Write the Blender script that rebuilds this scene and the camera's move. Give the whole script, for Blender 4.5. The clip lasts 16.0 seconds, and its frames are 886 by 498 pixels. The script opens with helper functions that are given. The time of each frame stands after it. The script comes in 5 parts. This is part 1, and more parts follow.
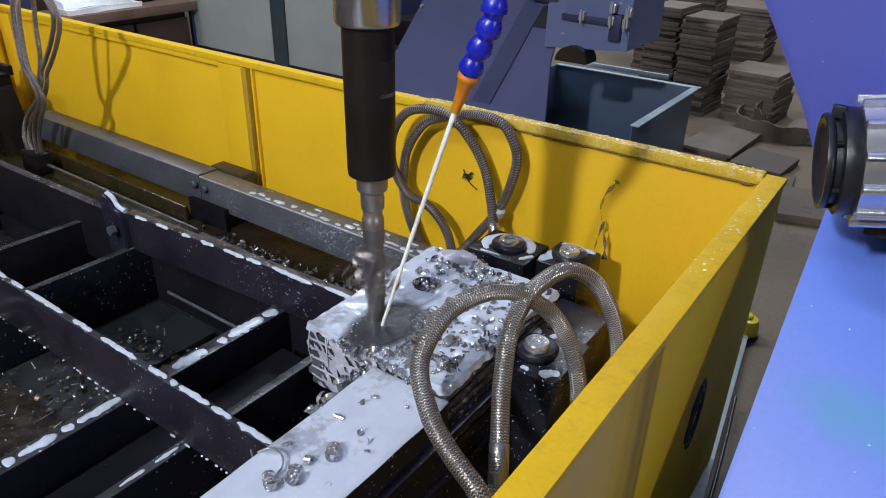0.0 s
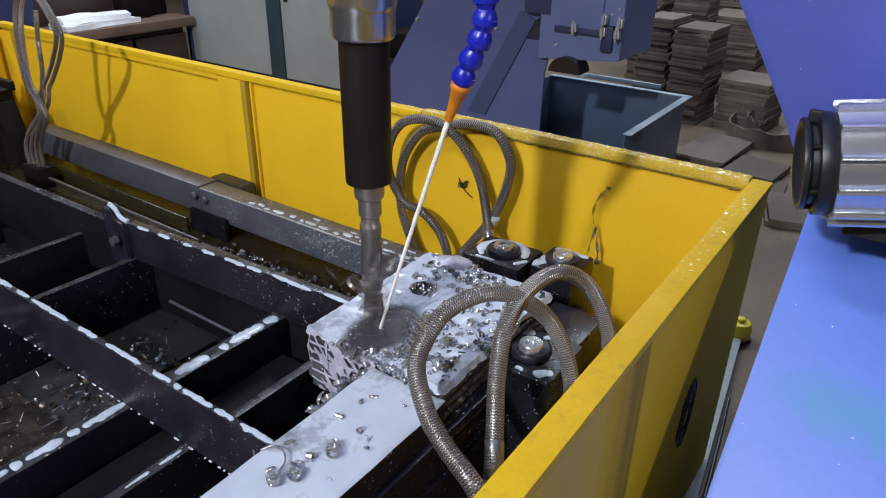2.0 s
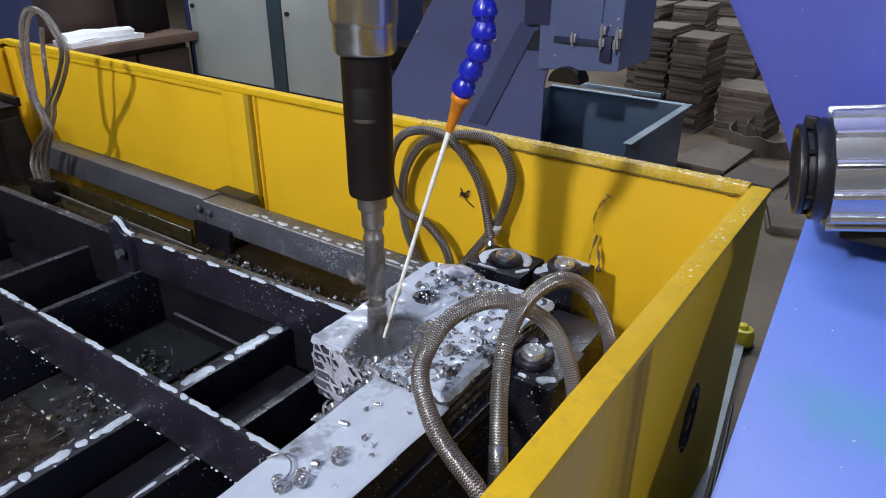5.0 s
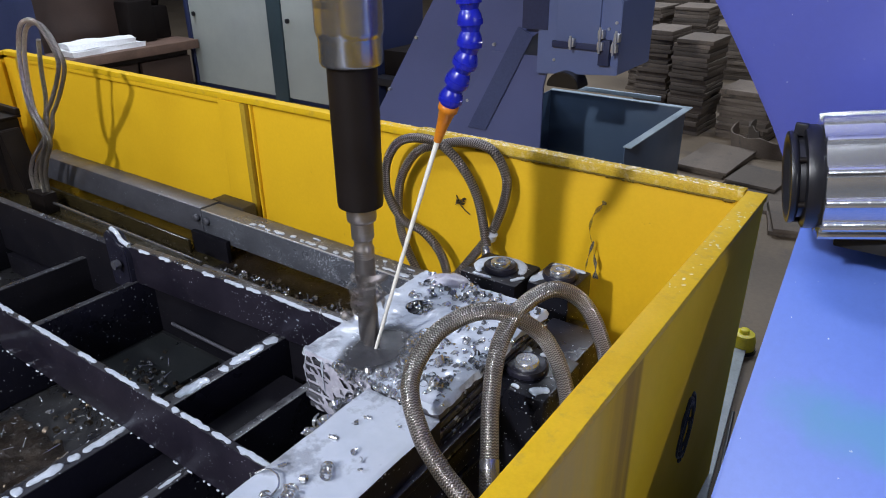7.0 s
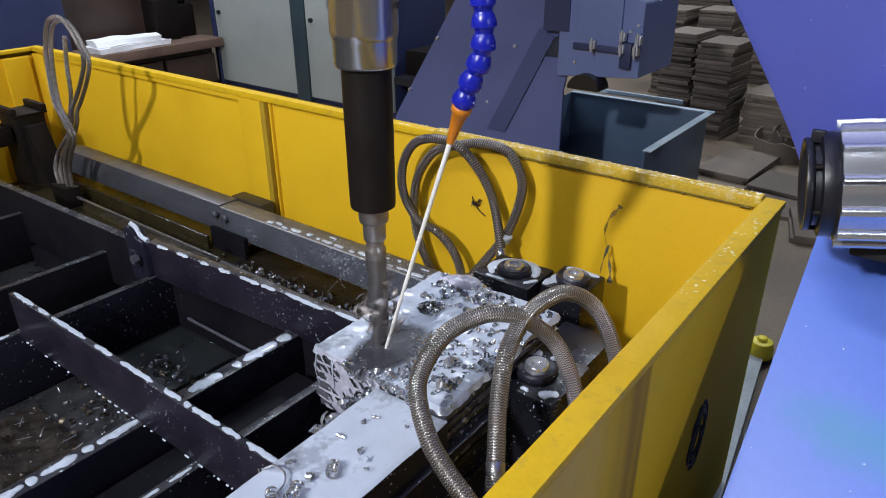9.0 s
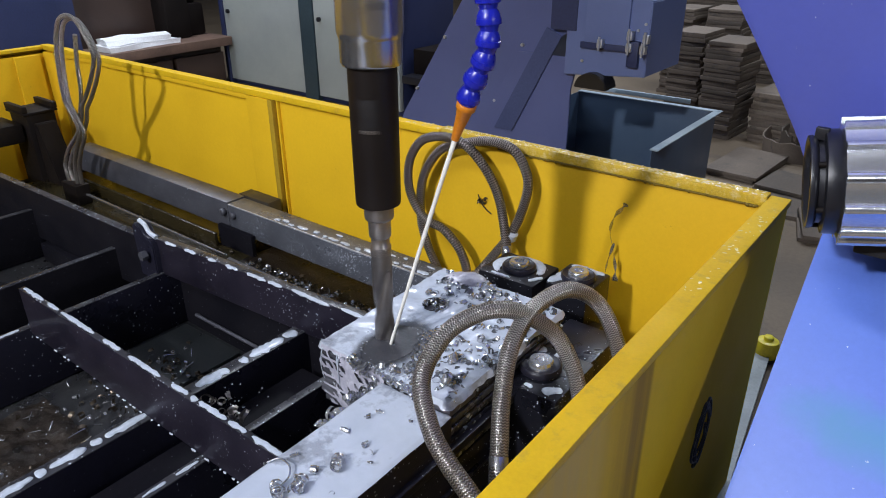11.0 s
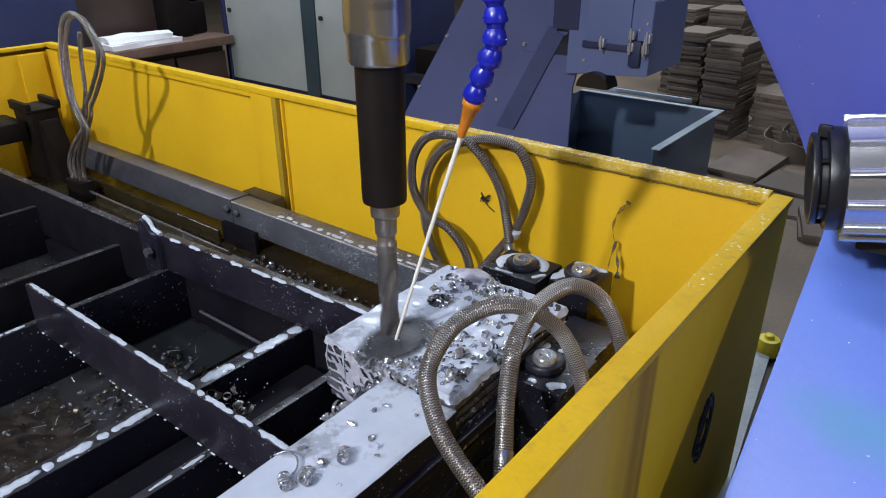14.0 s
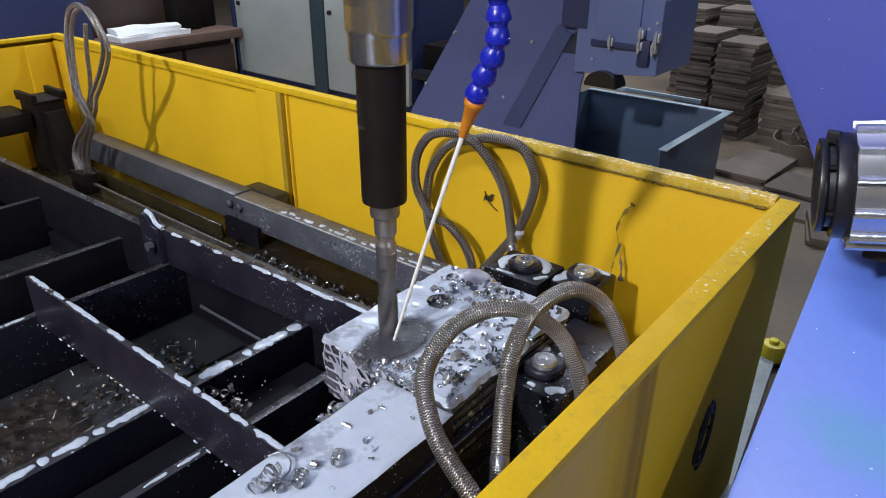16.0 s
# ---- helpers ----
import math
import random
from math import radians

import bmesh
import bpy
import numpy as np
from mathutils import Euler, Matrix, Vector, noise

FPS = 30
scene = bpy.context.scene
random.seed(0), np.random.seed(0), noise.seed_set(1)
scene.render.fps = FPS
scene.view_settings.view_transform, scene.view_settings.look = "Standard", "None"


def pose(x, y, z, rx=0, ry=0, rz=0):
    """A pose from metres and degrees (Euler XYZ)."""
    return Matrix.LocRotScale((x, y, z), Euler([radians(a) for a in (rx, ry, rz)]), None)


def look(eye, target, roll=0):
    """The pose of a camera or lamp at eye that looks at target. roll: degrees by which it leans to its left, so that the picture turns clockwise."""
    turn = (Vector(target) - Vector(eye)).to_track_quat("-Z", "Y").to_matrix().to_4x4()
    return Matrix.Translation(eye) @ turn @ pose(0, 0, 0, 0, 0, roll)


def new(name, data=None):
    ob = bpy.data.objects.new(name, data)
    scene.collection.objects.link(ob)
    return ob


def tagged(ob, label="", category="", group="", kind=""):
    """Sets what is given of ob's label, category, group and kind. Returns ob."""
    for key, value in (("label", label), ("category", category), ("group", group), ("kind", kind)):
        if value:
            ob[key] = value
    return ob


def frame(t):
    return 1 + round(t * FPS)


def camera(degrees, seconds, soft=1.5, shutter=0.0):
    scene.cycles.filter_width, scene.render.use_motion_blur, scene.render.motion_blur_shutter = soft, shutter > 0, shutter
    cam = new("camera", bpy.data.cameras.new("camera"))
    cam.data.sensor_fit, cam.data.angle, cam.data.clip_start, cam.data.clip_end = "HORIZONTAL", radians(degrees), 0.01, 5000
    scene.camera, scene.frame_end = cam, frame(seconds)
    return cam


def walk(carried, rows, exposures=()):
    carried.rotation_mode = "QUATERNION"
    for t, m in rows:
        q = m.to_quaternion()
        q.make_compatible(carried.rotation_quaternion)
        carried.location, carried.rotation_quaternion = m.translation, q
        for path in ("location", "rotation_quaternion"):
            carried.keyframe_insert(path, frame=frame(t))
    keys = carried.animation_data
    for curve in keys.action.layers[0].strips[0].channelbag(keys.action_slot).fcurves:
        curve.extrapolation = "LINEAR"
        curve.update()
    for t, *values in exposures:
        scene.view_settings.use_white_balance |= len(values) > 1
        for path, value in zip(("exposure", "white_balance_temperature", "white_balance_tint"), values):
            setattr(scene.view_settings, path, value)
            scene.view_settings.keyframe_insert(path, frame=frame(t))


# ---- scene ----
cam = camera(64.9, 16.0, soft=1.0, shutter=0.5)
PATH = [
    (0, (0.271, -1.682, 1.507), (-0.745, -0.233, 0.575), 1.4),
    (0.5, (0.276, -1.691, 1.504), (-0.74, -0.236, 0.581), 1.6),
    (1, (0.287, -1.698, 1.511), (-0.731, -0.242, 0.592), 1.3),
    (1.5, (0.289, -1.705, 1.508), (-0.731, -0.243, 0.6), 1.2),
    (2, (0.302, -1.716, 1.514), (-0.719, -0.252, 0.612), 0.9),
    (2.5, (0.305, -1.724, 1.512), (-0.714, -0.255, 0.617), 0.8),
    (3, (0.312, -1.722, 1.51), (-0.706, -0.247, 0.622), 0.5),
    (3.5, (0.315, -1.73, 1.512), (-0.707, -0.254, 0.63), 0.4),
    (4, (0.312, -1.73, 1.517), (-0.717, -0.257, 0.639), 0.1),
    (6.5, (0.321, -1.721, 1.518), (-0.725, -0.254, 0.649), 0.4),
    (7, (0.328, -1.698, 1.525), (-0.724, -0.234, 0.66), -0.6),
    (7.5, (0.318, -1.695, 1.526), (-0.747, -0.235, 0.669), -0.6),
    (8, (0.326, -1.689, 1.523), (-0.752, -0.24, 0.665), -0.2),
    (8.5, (0.329, -1.693, 1.525), (-0.76, -0.254, 0.662), -0.1),
    (9, (0.342, -1.688, 1.527), (-0.757, -0.257, 0.663), -0.3),
    (11.5, (0.353, -1.697, 1.525), (-0.764, -0.282, 0.66), -0.3),
    (12, (0.352, -1.704, 1.527), (-0.763, -0.287, 0.662), -0.1),
    (12.5, (0.35, -1.709, 1.522), (-0.761, -0.287, 0.659), 0.2),
    (13, (0.352, -1.716, 1.526), (-0.753, -0.29, 0.662), 0.1),
    (13.5, (0.356, -1.716, 1.525), (-0.752, -0.293, 0.661), -0.3),
    (14, (0.353, -1.711, 1.524), (-0.762, -0.294, 0.658), -0.2),
    (14.5, (0.353, -1.707, 1.528), (-0.771, -0.301, 0.657), -0.1),
    (15, (0.355, -1.701, 1.527), (-0.774, -0.3, 0.653), -0.0),
    (15.5, (0.357, -1.696, 1.531), (-0.771, -0.295, 0.656), 0.2),
    (16, (0.351, -1.687, 1.525), (-0.775, -0.286, 0.649), 0.5),
]
walk(cam, [(t, look(eye, target, roll)) for t, eye, target, roll in PATH])

# ---- light: a work lamp in front of the machine, and unseen ceiling fill added ----
world = bpy.data.worlds.new("hall_dark")
world.use_nodes = True
world.node_tree.nodes["Background"].inputs[0].default_value = (0.45, 0.56, 0.9, 1)
world.node_tree.nodes["Background"].inputs[1].default_value = 0.06
scene.world = world
scene.view_settings.exposure = 0.0


def area_lamp(name, eye, target, size, size_y, watts, color):
    data = bpy.data.lights.new(name, "AREA")
    data.shape, data.size, data.size_y, data.energy, data.color = "RECTANGLE", size, size_y, watts, color
    ob = new(name, data)
    ob.matrix_world = look(eye, target)
    return ob


area_lamp("work_light", (-0.58, -5.5, 3.96), (-0.6, 0, 0.6), 0.24, 0.24, 285, (0.925, 0.94, 1.0))
area_lamp("work_light", (7.0, -2.5, 3.0), (0.3, -0.4, 0.7), 0.5, 0.5, 92, (0.87, 0.92, 1.0))
# assumed panels out of view, placed to brighten the background and soften shadows
FILL_PANELS = [(-3.4, 2.0), (-0.6, 4.4), (-3.0, 7.0), (-5.6, 1.3), (-5.2, -4.2), (-1.3, -3.4), (1.4, -5.2)]
for px, py in FILL_PANELS:
    area_lamp("unseen_fill_light", (px, py, 4.9), (px, py, 0), 1.5, 0.35, 140 if py > 0 else 108, (0.80, 0.87, 1.0))


# ---- materials ----
def nodes_of(name):
    m = bpy.data.materials.new(name)
    m.use_nodes = True
    nt = m.node_tree
    return m, nt, nt.nodes["Principled BSDF"]


def add(nt, kind, **inputs):
    n = nt.nodes.new(kind)
    for k, v in inputs.items():
        n.inputs[k.replace("_", " ")].default_value = v
    return n


def noise_of(nt, scale, detail=4.0, rough=0.6, shift=True):
    tc = nt.nodes.new("ShaderNodeTexCoord")
    n = add(nt, "ShaderNodeTexNoise", Scale=scale, Detail=detail, Roughness=rough)
    if shift:
        info = nt.nodes.new("ShaderNodeObjectInfo")
        mul = nt.nodes.new("ShaderNodeVectorMath")
        mul.operation = "MULTIPLY_ADD"
        mul.inputs[1].default_value = (7.0, 7.0, 7.0)
        nt.links.new(info.outputs["Random"], mul.inputs[0])
        nt.links.new(tc.outputs["Object"], mul.inputs[2])
        nt.links.new(mul.outputs[0], n.inputs["Vector"])
    else:
        nt.links.new(tc.outputs["Object"], n.inputs["Vector"])
    return n


def ramp(nt, src, lo, hi, a=0.0, b=1.0):
    r = add(nt, "ShaderNodeMapRange", From_Min=lo, From_Max=hi, To_Min=a, To_Max=b)
    nt.links.new(src, r.inputs["Value"])
    return r.outputs[0]


def mix(nt, fac, a, b):
    m = nt.nodes.new("ShaderNodeMix")
    m.data_type = "RGBA"
    if hasattr(fac, "is_linked"):
        nt.links.new(fac, m.inputs[0])
    else:
        m.inputs[0].default_value = fac
    for s, v in ((6, a), (7, b)):
        if hasattr(v, "is_linked"):
            nt.links.new(v, m.inputs[s])
        else:
            m.inputs[s].default_value = (*v, 1)
    return m.outputs[2]


def surface(name, c1, c2, coarse=6.0, fine=60.0, rough=(0.35, 0.6), metal=0.0, bump=0.15, spots=None, stain=None, coat=0.0, bump_far=0.002, sheen=0.5, vary=None, speck=(0.82, 1.12)):
    """Two-scale paint, metal or stone. spots: (scale, threshold, size) of coolant droplets; stain: (colour, scale, lo, hi)."""
    m, nt, p = nodes_of(name)
    big, small = noise_of(nt, coarse), noise_of(nt, fine, 6.0, 0.7)
    color = mix(nt, ramp(nt, big.outputs[0], 0.3, 0.7), c1, c2)
    grain = ramp(nt, small.outputs[0], 0.3, 0.75, *speck)
    mul = nt.nodes.new("ShaderNodeVectorMath")
    mul.operation = "SCALE"
    nt.links.new(color, mul.inputs[0])
    nt.links.new(grain, mul.inputs["Scale"])
    color = mul.outputs[0]
    if vary:
        info = nt.nodes.new("ShaderNodeObjectInfo")
        lot = nt.nodes.new("ShaderNodeVectorMath")
        lot.operation = "SCALE"
        nt.links.new(color, lot.inputs[0])
        nt.links.new(ramp(nt, info.outputs["Random"], 0.0, 1.0, *vary), lot.inputs["Scale"])
        color = lot.outputs[0]
    ro = ramp(nt, big.outputs[0], 0.3, 0.7, *rough)
    height = small.outputs[0]
    if stain:
        sc, scale, lo, hi = stain
        sn = noise_of(nt, scale, 8.0, 0.7)
        color = mix(nt, ramp(nt, sn.outputs[0], lo, hi), color, sc)
    if spots:
        scale, lo, amount = spots
        tc = nt.nodes.new("ShaderNodeTexCoord")
        v = add(nt, "ShaderNodeTexVoronoi", Scale=scale, Randomness=1.0)
        nt.links.new(tc.outputs["Object"], v.inputs["Vector"])
        sep = nt.nodes.new("ShaderNodeSeparateColor")
        nt.links.new(v.outputs["Color"], sep.inputs[0])
        # only some cells hold a droplet, and those droplets differ in size
        size = ramp(nt, sep.outputs[0], 1 - amount, 1.0, 0.0, lo)
        patch = noise_of(nt, 7.0, 3.0, 0.6)
        gather = nt.nodes.new("ShaderNodeMath")
        gather.operation = "MULTIPLY"
        nt.links.new(size, gather.inputs[0])
        nt.links.new(ramp(nt, patch.outputs[0], 0.36, 0.62, 0.15, 1.0), gather.inputs[1])
        warp = noise_of(nt, 160.0, 2.0, 0.5)
        size = gather.outputs[0]
        dif = nt.nodes.new("ShaderNodeMath")
        dif.operation = "SUBTRACT"
        nt.links.new(size, dif.inputs[0])
        nt.links.new(v.outputs["Distance"], dif.inputs[1])
        dis = nt.nodes.new("ShaderNodeMath")
        dis.operation = "MULTIPLY_ADD"
        dis.inputs[1].default_value = 0.5
        nt.links.new(ramp(nt, warp.outputs[0], 0.3, 0.7, -0.5, 0.3), dis.inputs[0])
        nt.links.new(dif.outputs[0], dis.inputs[2])
        fac = ramp(nt, dis.outputs[0], 0.0, 0.06)
        color = mix(nt, fac, color, (0.62, 0.68, 0.76))
        rr = nt.nodes.new("ShaderNodeMath")
        rr.operation = "MULTIPLY_ADD"
        rr.inputs[1].default_value = -0.12
        nt.links.new(fac, rr.inputs[0])
        nt.links.new(ro, rr.inputs[2])
        ro = rr.outputs[0]
        hh = nt.nodes.new("ShaderNodeMath")
        hh.operation = "MULTIPLY_ADD"
        hh.inputs[1].default_value = 1.5
        nt.links.new(fac, hh.inputs[0])
        nt.links.new(height, hh.inputs[2])
        height = hh.outputs[0]
    b = add(nt, "ShaderNodeBump", Strength=bump, Distance=bump_far)
    nt.links.new(height, b.inputs["Height"])
    nt.links.new(b.outputs[0], p.inputs["Normal"])
    nt.links.new(color, p.inputs["Base Color"])
    nt.links.new(ro, p.inputs["Roughness"])
    p.inputs["Metallic"].default_value = metal
    p.inputs["Specular IOR Level"].default_value = sheen
    p.inputs["Coat Weight"].default_value = coat
    p.inputs["Coat Roughness"].default_value = 0.12
    return m


def braid_material(name="braided_steel", light=(0.58, 0.54, 0.51), dull=(0.42, 0.385, 0.36), pit=(0.15, 0.135, 0.125), pitch=1250.0, rough=0.29):
    """Woven steel wire sheath: crossing strands run round the hose in its own length and girth."""
    m, nt, p = nodes_of(name)
    uv = nt.nodes.new("ShaderNodeUVMap")
    sep = nt.nodes.new("ShaderNodeSeparateXYZ")
    nt.links.new(uv.outputs[0], sep.inputs[0])

    def math_node(op, a, b=None):
        n = nt.nodes.new("ShaderNodeMath")
        n.operation = op
        for i, v in enumerate((a, b)):
            if v is None:
                continue
            if hasattr(v, "is_linked"):
                nt.links.new(v, n.inputs[i])
            else:
                n.inputs[i].default_value = v
        return n.outputs[0]

    zig = math_node("PINGPONG", math_node("MULTIPLY", sep.outputs[1], 26.0), 1.0)
    u = math_node("MULTIPLY", sep.outputs[0], pitch)
    one = math_node("SINE", math_node("ADD", u, math_node("MULTIPLY", zig, 3.4)))
    seam = math_node("ABSOLUTE", math_node("SUBTRACT", zig, 0.5))
    weave = math_node("SUBTRACT", one, math_node("MULTIPLY", seam, 0.9))
    h = ramp(nt, weave, -1.0, 0.7)
    n = noise_of(nt, 14.0)
    base = mix(nt, ramp(nt, n.outputs[0], 0.35, 0.7), light, dull)
    nt.links.new(mix(nt, h, pit, base), p.inputs["Base Color"])
    b = add(nt, "ShaderNodeBump", Strength=0.7, Distance=0.003)
    nt.links.new(h, b.inputs["Height"])
    nt.links.new(b.outputs[0], p.inputs["Normal"])
    p.inputs["Metallic"].default_value, p.inputs["Roughness"].default_value = 0.9, rough
    return m


def coolant_material():
    """Milky emulsion lying on steel: thick and white, thin and grey where the noise wears it away."""
    m, nt, p = nodes_of("milky_coolant")
    a, b2 = noise_of(nt, 9.0, 6.0, 0.6, False), noise_of(nt, 70.0, 5.0, 0.6, False)
    white = mix(nt, ramp(nt, a.outputs[0], 0.35, 0.65), (0.42, 0.46, 0.54), (0.50, 0.54, 0.62))
    s = nt.nodes.new("ShaderNodeMath")
    s.operation = "MULTIPLY_ADD"
    s.inputs[1].default_value = 0.35
    nt.links.new(b2.outputs[0], s.inputs[0])
    nt.links.new(a.outputs[0], s.inputs[2])
    fac = ramp(nt, s.outputs[0], 0.73, 0.90)
    nt.links.new(mix(nt, fac, white, (0.20, 0.215, 0.25)), p.inputs["Base Color"])
    nt.links.new(ramp(nt, fac, 0, 1, 0.16, 0.34), p.inputs["Roughness"])
    bp = add(nt, "ShaderNodeBump", Strength=0.25, Distance=0.004)
    nt.links.new(s.outputs[0], bp.inputs["Height"])
    nt.links.new(bp.outputs[0], p.inputs["Normal"])
    return m


def plain(name, c, rough=0.5, metal=0.0, **more):
    return surface(name, c, tuple(0.86 * x for x in c), 10, 90, (rough, min(1, rough + 0.1)), metal, 0.08, **more)


YELLOW = surface("yellow_enamel", (0.70, 0.425, 0.015), (0.64, 0.38, 0.012), 2.2, 90.0, (0.45, 0.6), 0.0, 0.025, stain=((0.34, 0.22, 0.02), 18.0, 0.68, 0.80), sheen=0.25, speck=(0.96, 1.03))
YELLOW_REFLECT = surface("reflection_banded_enamel", (0.74, 0.465, 0.017), (0.66, 0.41, 0.014), 2.2, 90.0, (0.5, 0.65), 0.0, 0.02, sheen=0.06, speck=(0.97, 1.03))


def reflection_band(material, edges, color, amount):
    """Painted reflection: a band of colour between two places along the panel, feathered and broken by upright streaks.
    """
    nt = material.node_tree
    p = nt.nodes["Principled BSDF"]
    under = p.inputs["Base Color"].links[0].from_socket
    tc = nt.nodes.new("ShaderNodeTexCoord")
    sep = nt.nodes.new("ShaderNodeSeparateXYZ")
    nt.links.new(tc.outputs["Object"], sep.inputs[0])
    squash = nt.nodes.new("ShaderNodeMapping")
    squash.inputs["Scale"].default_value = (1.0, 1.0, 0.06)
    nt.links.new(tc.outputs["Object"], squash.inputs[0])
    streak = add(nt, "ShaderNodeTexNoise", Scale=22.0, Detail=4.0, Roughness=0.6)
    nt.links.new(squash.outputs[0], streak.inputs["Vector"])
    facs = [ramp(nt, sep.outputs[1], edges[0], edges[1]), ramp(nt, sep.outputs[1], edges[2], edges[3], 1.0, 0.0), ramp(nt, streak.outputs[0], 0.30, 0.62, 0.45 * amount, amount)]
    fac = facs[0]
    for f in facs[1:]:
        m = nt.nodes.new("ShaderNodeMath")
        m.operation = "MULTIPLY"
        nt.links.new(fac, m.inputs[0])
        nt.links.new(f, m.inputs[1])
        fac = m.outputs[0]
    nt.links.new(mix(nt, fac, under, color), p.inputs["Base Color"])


# pale zone and brown band: reflections on the panel put into its colour
reflection_band(YELLOW_REFLECT, (0.20, 0.30, 0.42, 0.52), (0.46, 0.34, 0.15), 0.55)
reflection_band(YELLOW_REFLECT, (0.46, 0.60, 0.635, 0.65), (0.22, 0.115, 0.02), 0.85)
RIM = surface("worn_yellow_enamel", (0.68, 0.43, 0.014), (0.58, 0.36, 0.012), 7.0, 120.0, (0.45, 0.6), 0.0, 0.3, stain=((0.36, 0.25, 0.06), 34.0, 0.54, 0.86), sheen=0.12, speck=(0.93, 1.05))
SEAL = surface("brown_joint_seal", (0.16, 0.105, 0.010), (0.22, 0.15, 0.012), 8.0, 90.0, (0.6, 0.75), 0.0, 0.2)
# the pale stain paints in the sparkle of the wet rim
RIM_WET = surface("wet_yellow_rim", (0.66, 0.44, 0.03), (0.55, 0.38, 0.05), 9.0, 140.0, (0.12, 0.3), 0.0, 0.9, stain=((0.66, 0.50, 0.18), 45.0, 0.52, 0.66), bump_far=0.004)
BLACK = surface("wet_black_steel", (0.0105, 0.0103, 0.0190), (0.0160, 0.0155, 0.0260), 5.0, 80.0, (0.22, 0.42), 0.0, 0.2, spots=(200.0, 0.6, 0.075), sheen=0.25)
CLAMP = surface("spattered_black_clamp", (0.0065, 0.0068, 0.0105), (0.0115, 0.0115, 0.016), 5.0, 80.0, (0.22, 0.42), 0.0, 0.2, spots=(270.0, 0.6, 0.13), sheen=0.25)
BLACK_DRY = surface("black_steel", (0.0062, 0.006, 0.0088), (0.0105, 0.0098, 0.0130), 5.0, 80.0, (0.35, 0.5), 0.0, 0.2, spots=(240.0, 0.4, 0.03), sheen=0.1)
# lighter grey than the bars: lamplight on their tops is put into the colour
EDGE = surface("lit_wet_bar_edge", (0.030, 0.030, 0.036), (0.070, 0.070, 0.078), 14.0, 120.0, (0.2, 0.4), 0.2, 0.3, spots=(170.0, 0.7, 0.38))
RAIL_WET = surface("spattered_rail_steel", (0.135, 0.143, 0.168), (0.085, 0.090, 0.108), 6.0, 120.0, (0.22, 0.42), 0.35, 0.15, spots=(210.0, 0.75, 0.55))
BARE = surface("spattered_bar_steel", (0.023, 0.020, 0.034), (0.040, 0.034, 0.054), 6.0, 110.0, (0.28, 0.45), 0.55, 0.15, spots=(190.0, 0.6, 0.20))
RAIL = surface("ground_rail_steel", (0.110, 0.112, 0.132), (0.066, 0.067, 0.080), 5.0, 120.0, (0.25, 0.45), 0.35, 0.12, spots=(220.0, 0.5, 0.10))
SLUDGE = surface("brown_sludge", (0.0070, 0.0056, 0.0050), (0.026, 0.018, 0.012), 14.0, 70.0, (0.25, 0.55), 0.0, 0.9, spots=(150.0, 0.5, 0.16), bump_far=0.006, sheen=0.3)
TROUGH = surface("oily_trough_steel", (0.050, 0.038, 0.015), (0.022, 0.017, 0.009), 8.0, 90.0, (0.12, 0.34), 0.3, 0.5)
# darker copy of the yellow: upright shadow bands are put into this colour
STRIP_SHADE = surface("shadow_band_yellow", (0.40, 0.255, 0.011), (0.34, 0.21, 0.010), 8.0, 90.0, (0.55, 0.7), 0.0, 0.1)
BLOCK = surface("oily_brown_steel", (0.034, 0.028, 0.021), (0.050, 0.042, 0.032), 8.0, 90.0, (0.35, 0.5), 0.2, 0.2)
SUMP = surface("sludge_floor", (0.013, 0.013, 0.015), (0.030, 0.030, 0.031), 9.0, 60.0, (0.18, 0.5), 0.0, 0.6, spots=(160.0, 0.5, 0.2))
COOLANT = coolant_material()
THIN = surface("thin_coolant", (0.32, 0.315, 0.385), (0.48, 0.475, 0.55), 22.0, 90.0, (0.15, 0.3), 0.0, 0.4)
PUDDLE = plain("coolant_puddle_white", (0.51, 0.56, 0.64), 0.12)
# beads are pale so that highlights on the wet rim sit in their colour
BEAD = plain("coolant_bead", (0.78, 0.66, 0.36), 0.04)
PLATE = surface("wet_plate_edge", (0.07, 0.07, 0.085), (0.17, 0.17, 0.20), 12.0, 90.0, (0.2, 0.35), 0.4, 0.3, spots=(80.0, 0.6, 0.6))
CHIP = surface("steel_chip", (0.72, 0.73, 0.76), (0.42, 0.43, 0.46), 30.0, 200.0, (0.12, 0.28), 0.78, 0.05)
GREY_CHIP = surface("wet_grey_chip", (0.20, 0.21, 0.235), (0.10, 0.105, 0.12), 30.0, 200.0, (0.12, 0.28), 0.6, 0.05)
CHIP_DARK = surface("dull_chip", (0.17, 0.135, 0.10), (0.09, 0.072, 0.055), 30.0, 200.0, (0.3, 0.5), 0.8, 0.1)
BRAID = braid_material()
BRAID_OLD = braid_material("tarnished_braid", (0.34, 0.30, 0.275), (0.23, 0.20, 0.182), (0.055, 0.046, 0.042), 820.0, 0.42)
HOLDER = surface("black_oxide", (0.0085, 0.0060, 0.0055), (0.0125, 0.0090, 0.0082), 8.0, 120.0, (0.42, 0.55), 0.0, 0.06, sheen=0.2)
NOSE = surface("turned_steel", (0.46, 0.45, 0.45), (0.38, 0.37, 0.37), 3.0, 220.0, (0.20, 0.28), 0.90, 0.03)
DRILL = surface("drill_steel", (0.25, 0.235, 0.235), (0.15, 0.140, 0.142), 20.0, 160.0, (0.3, 0.45), 0.8, 0.15)
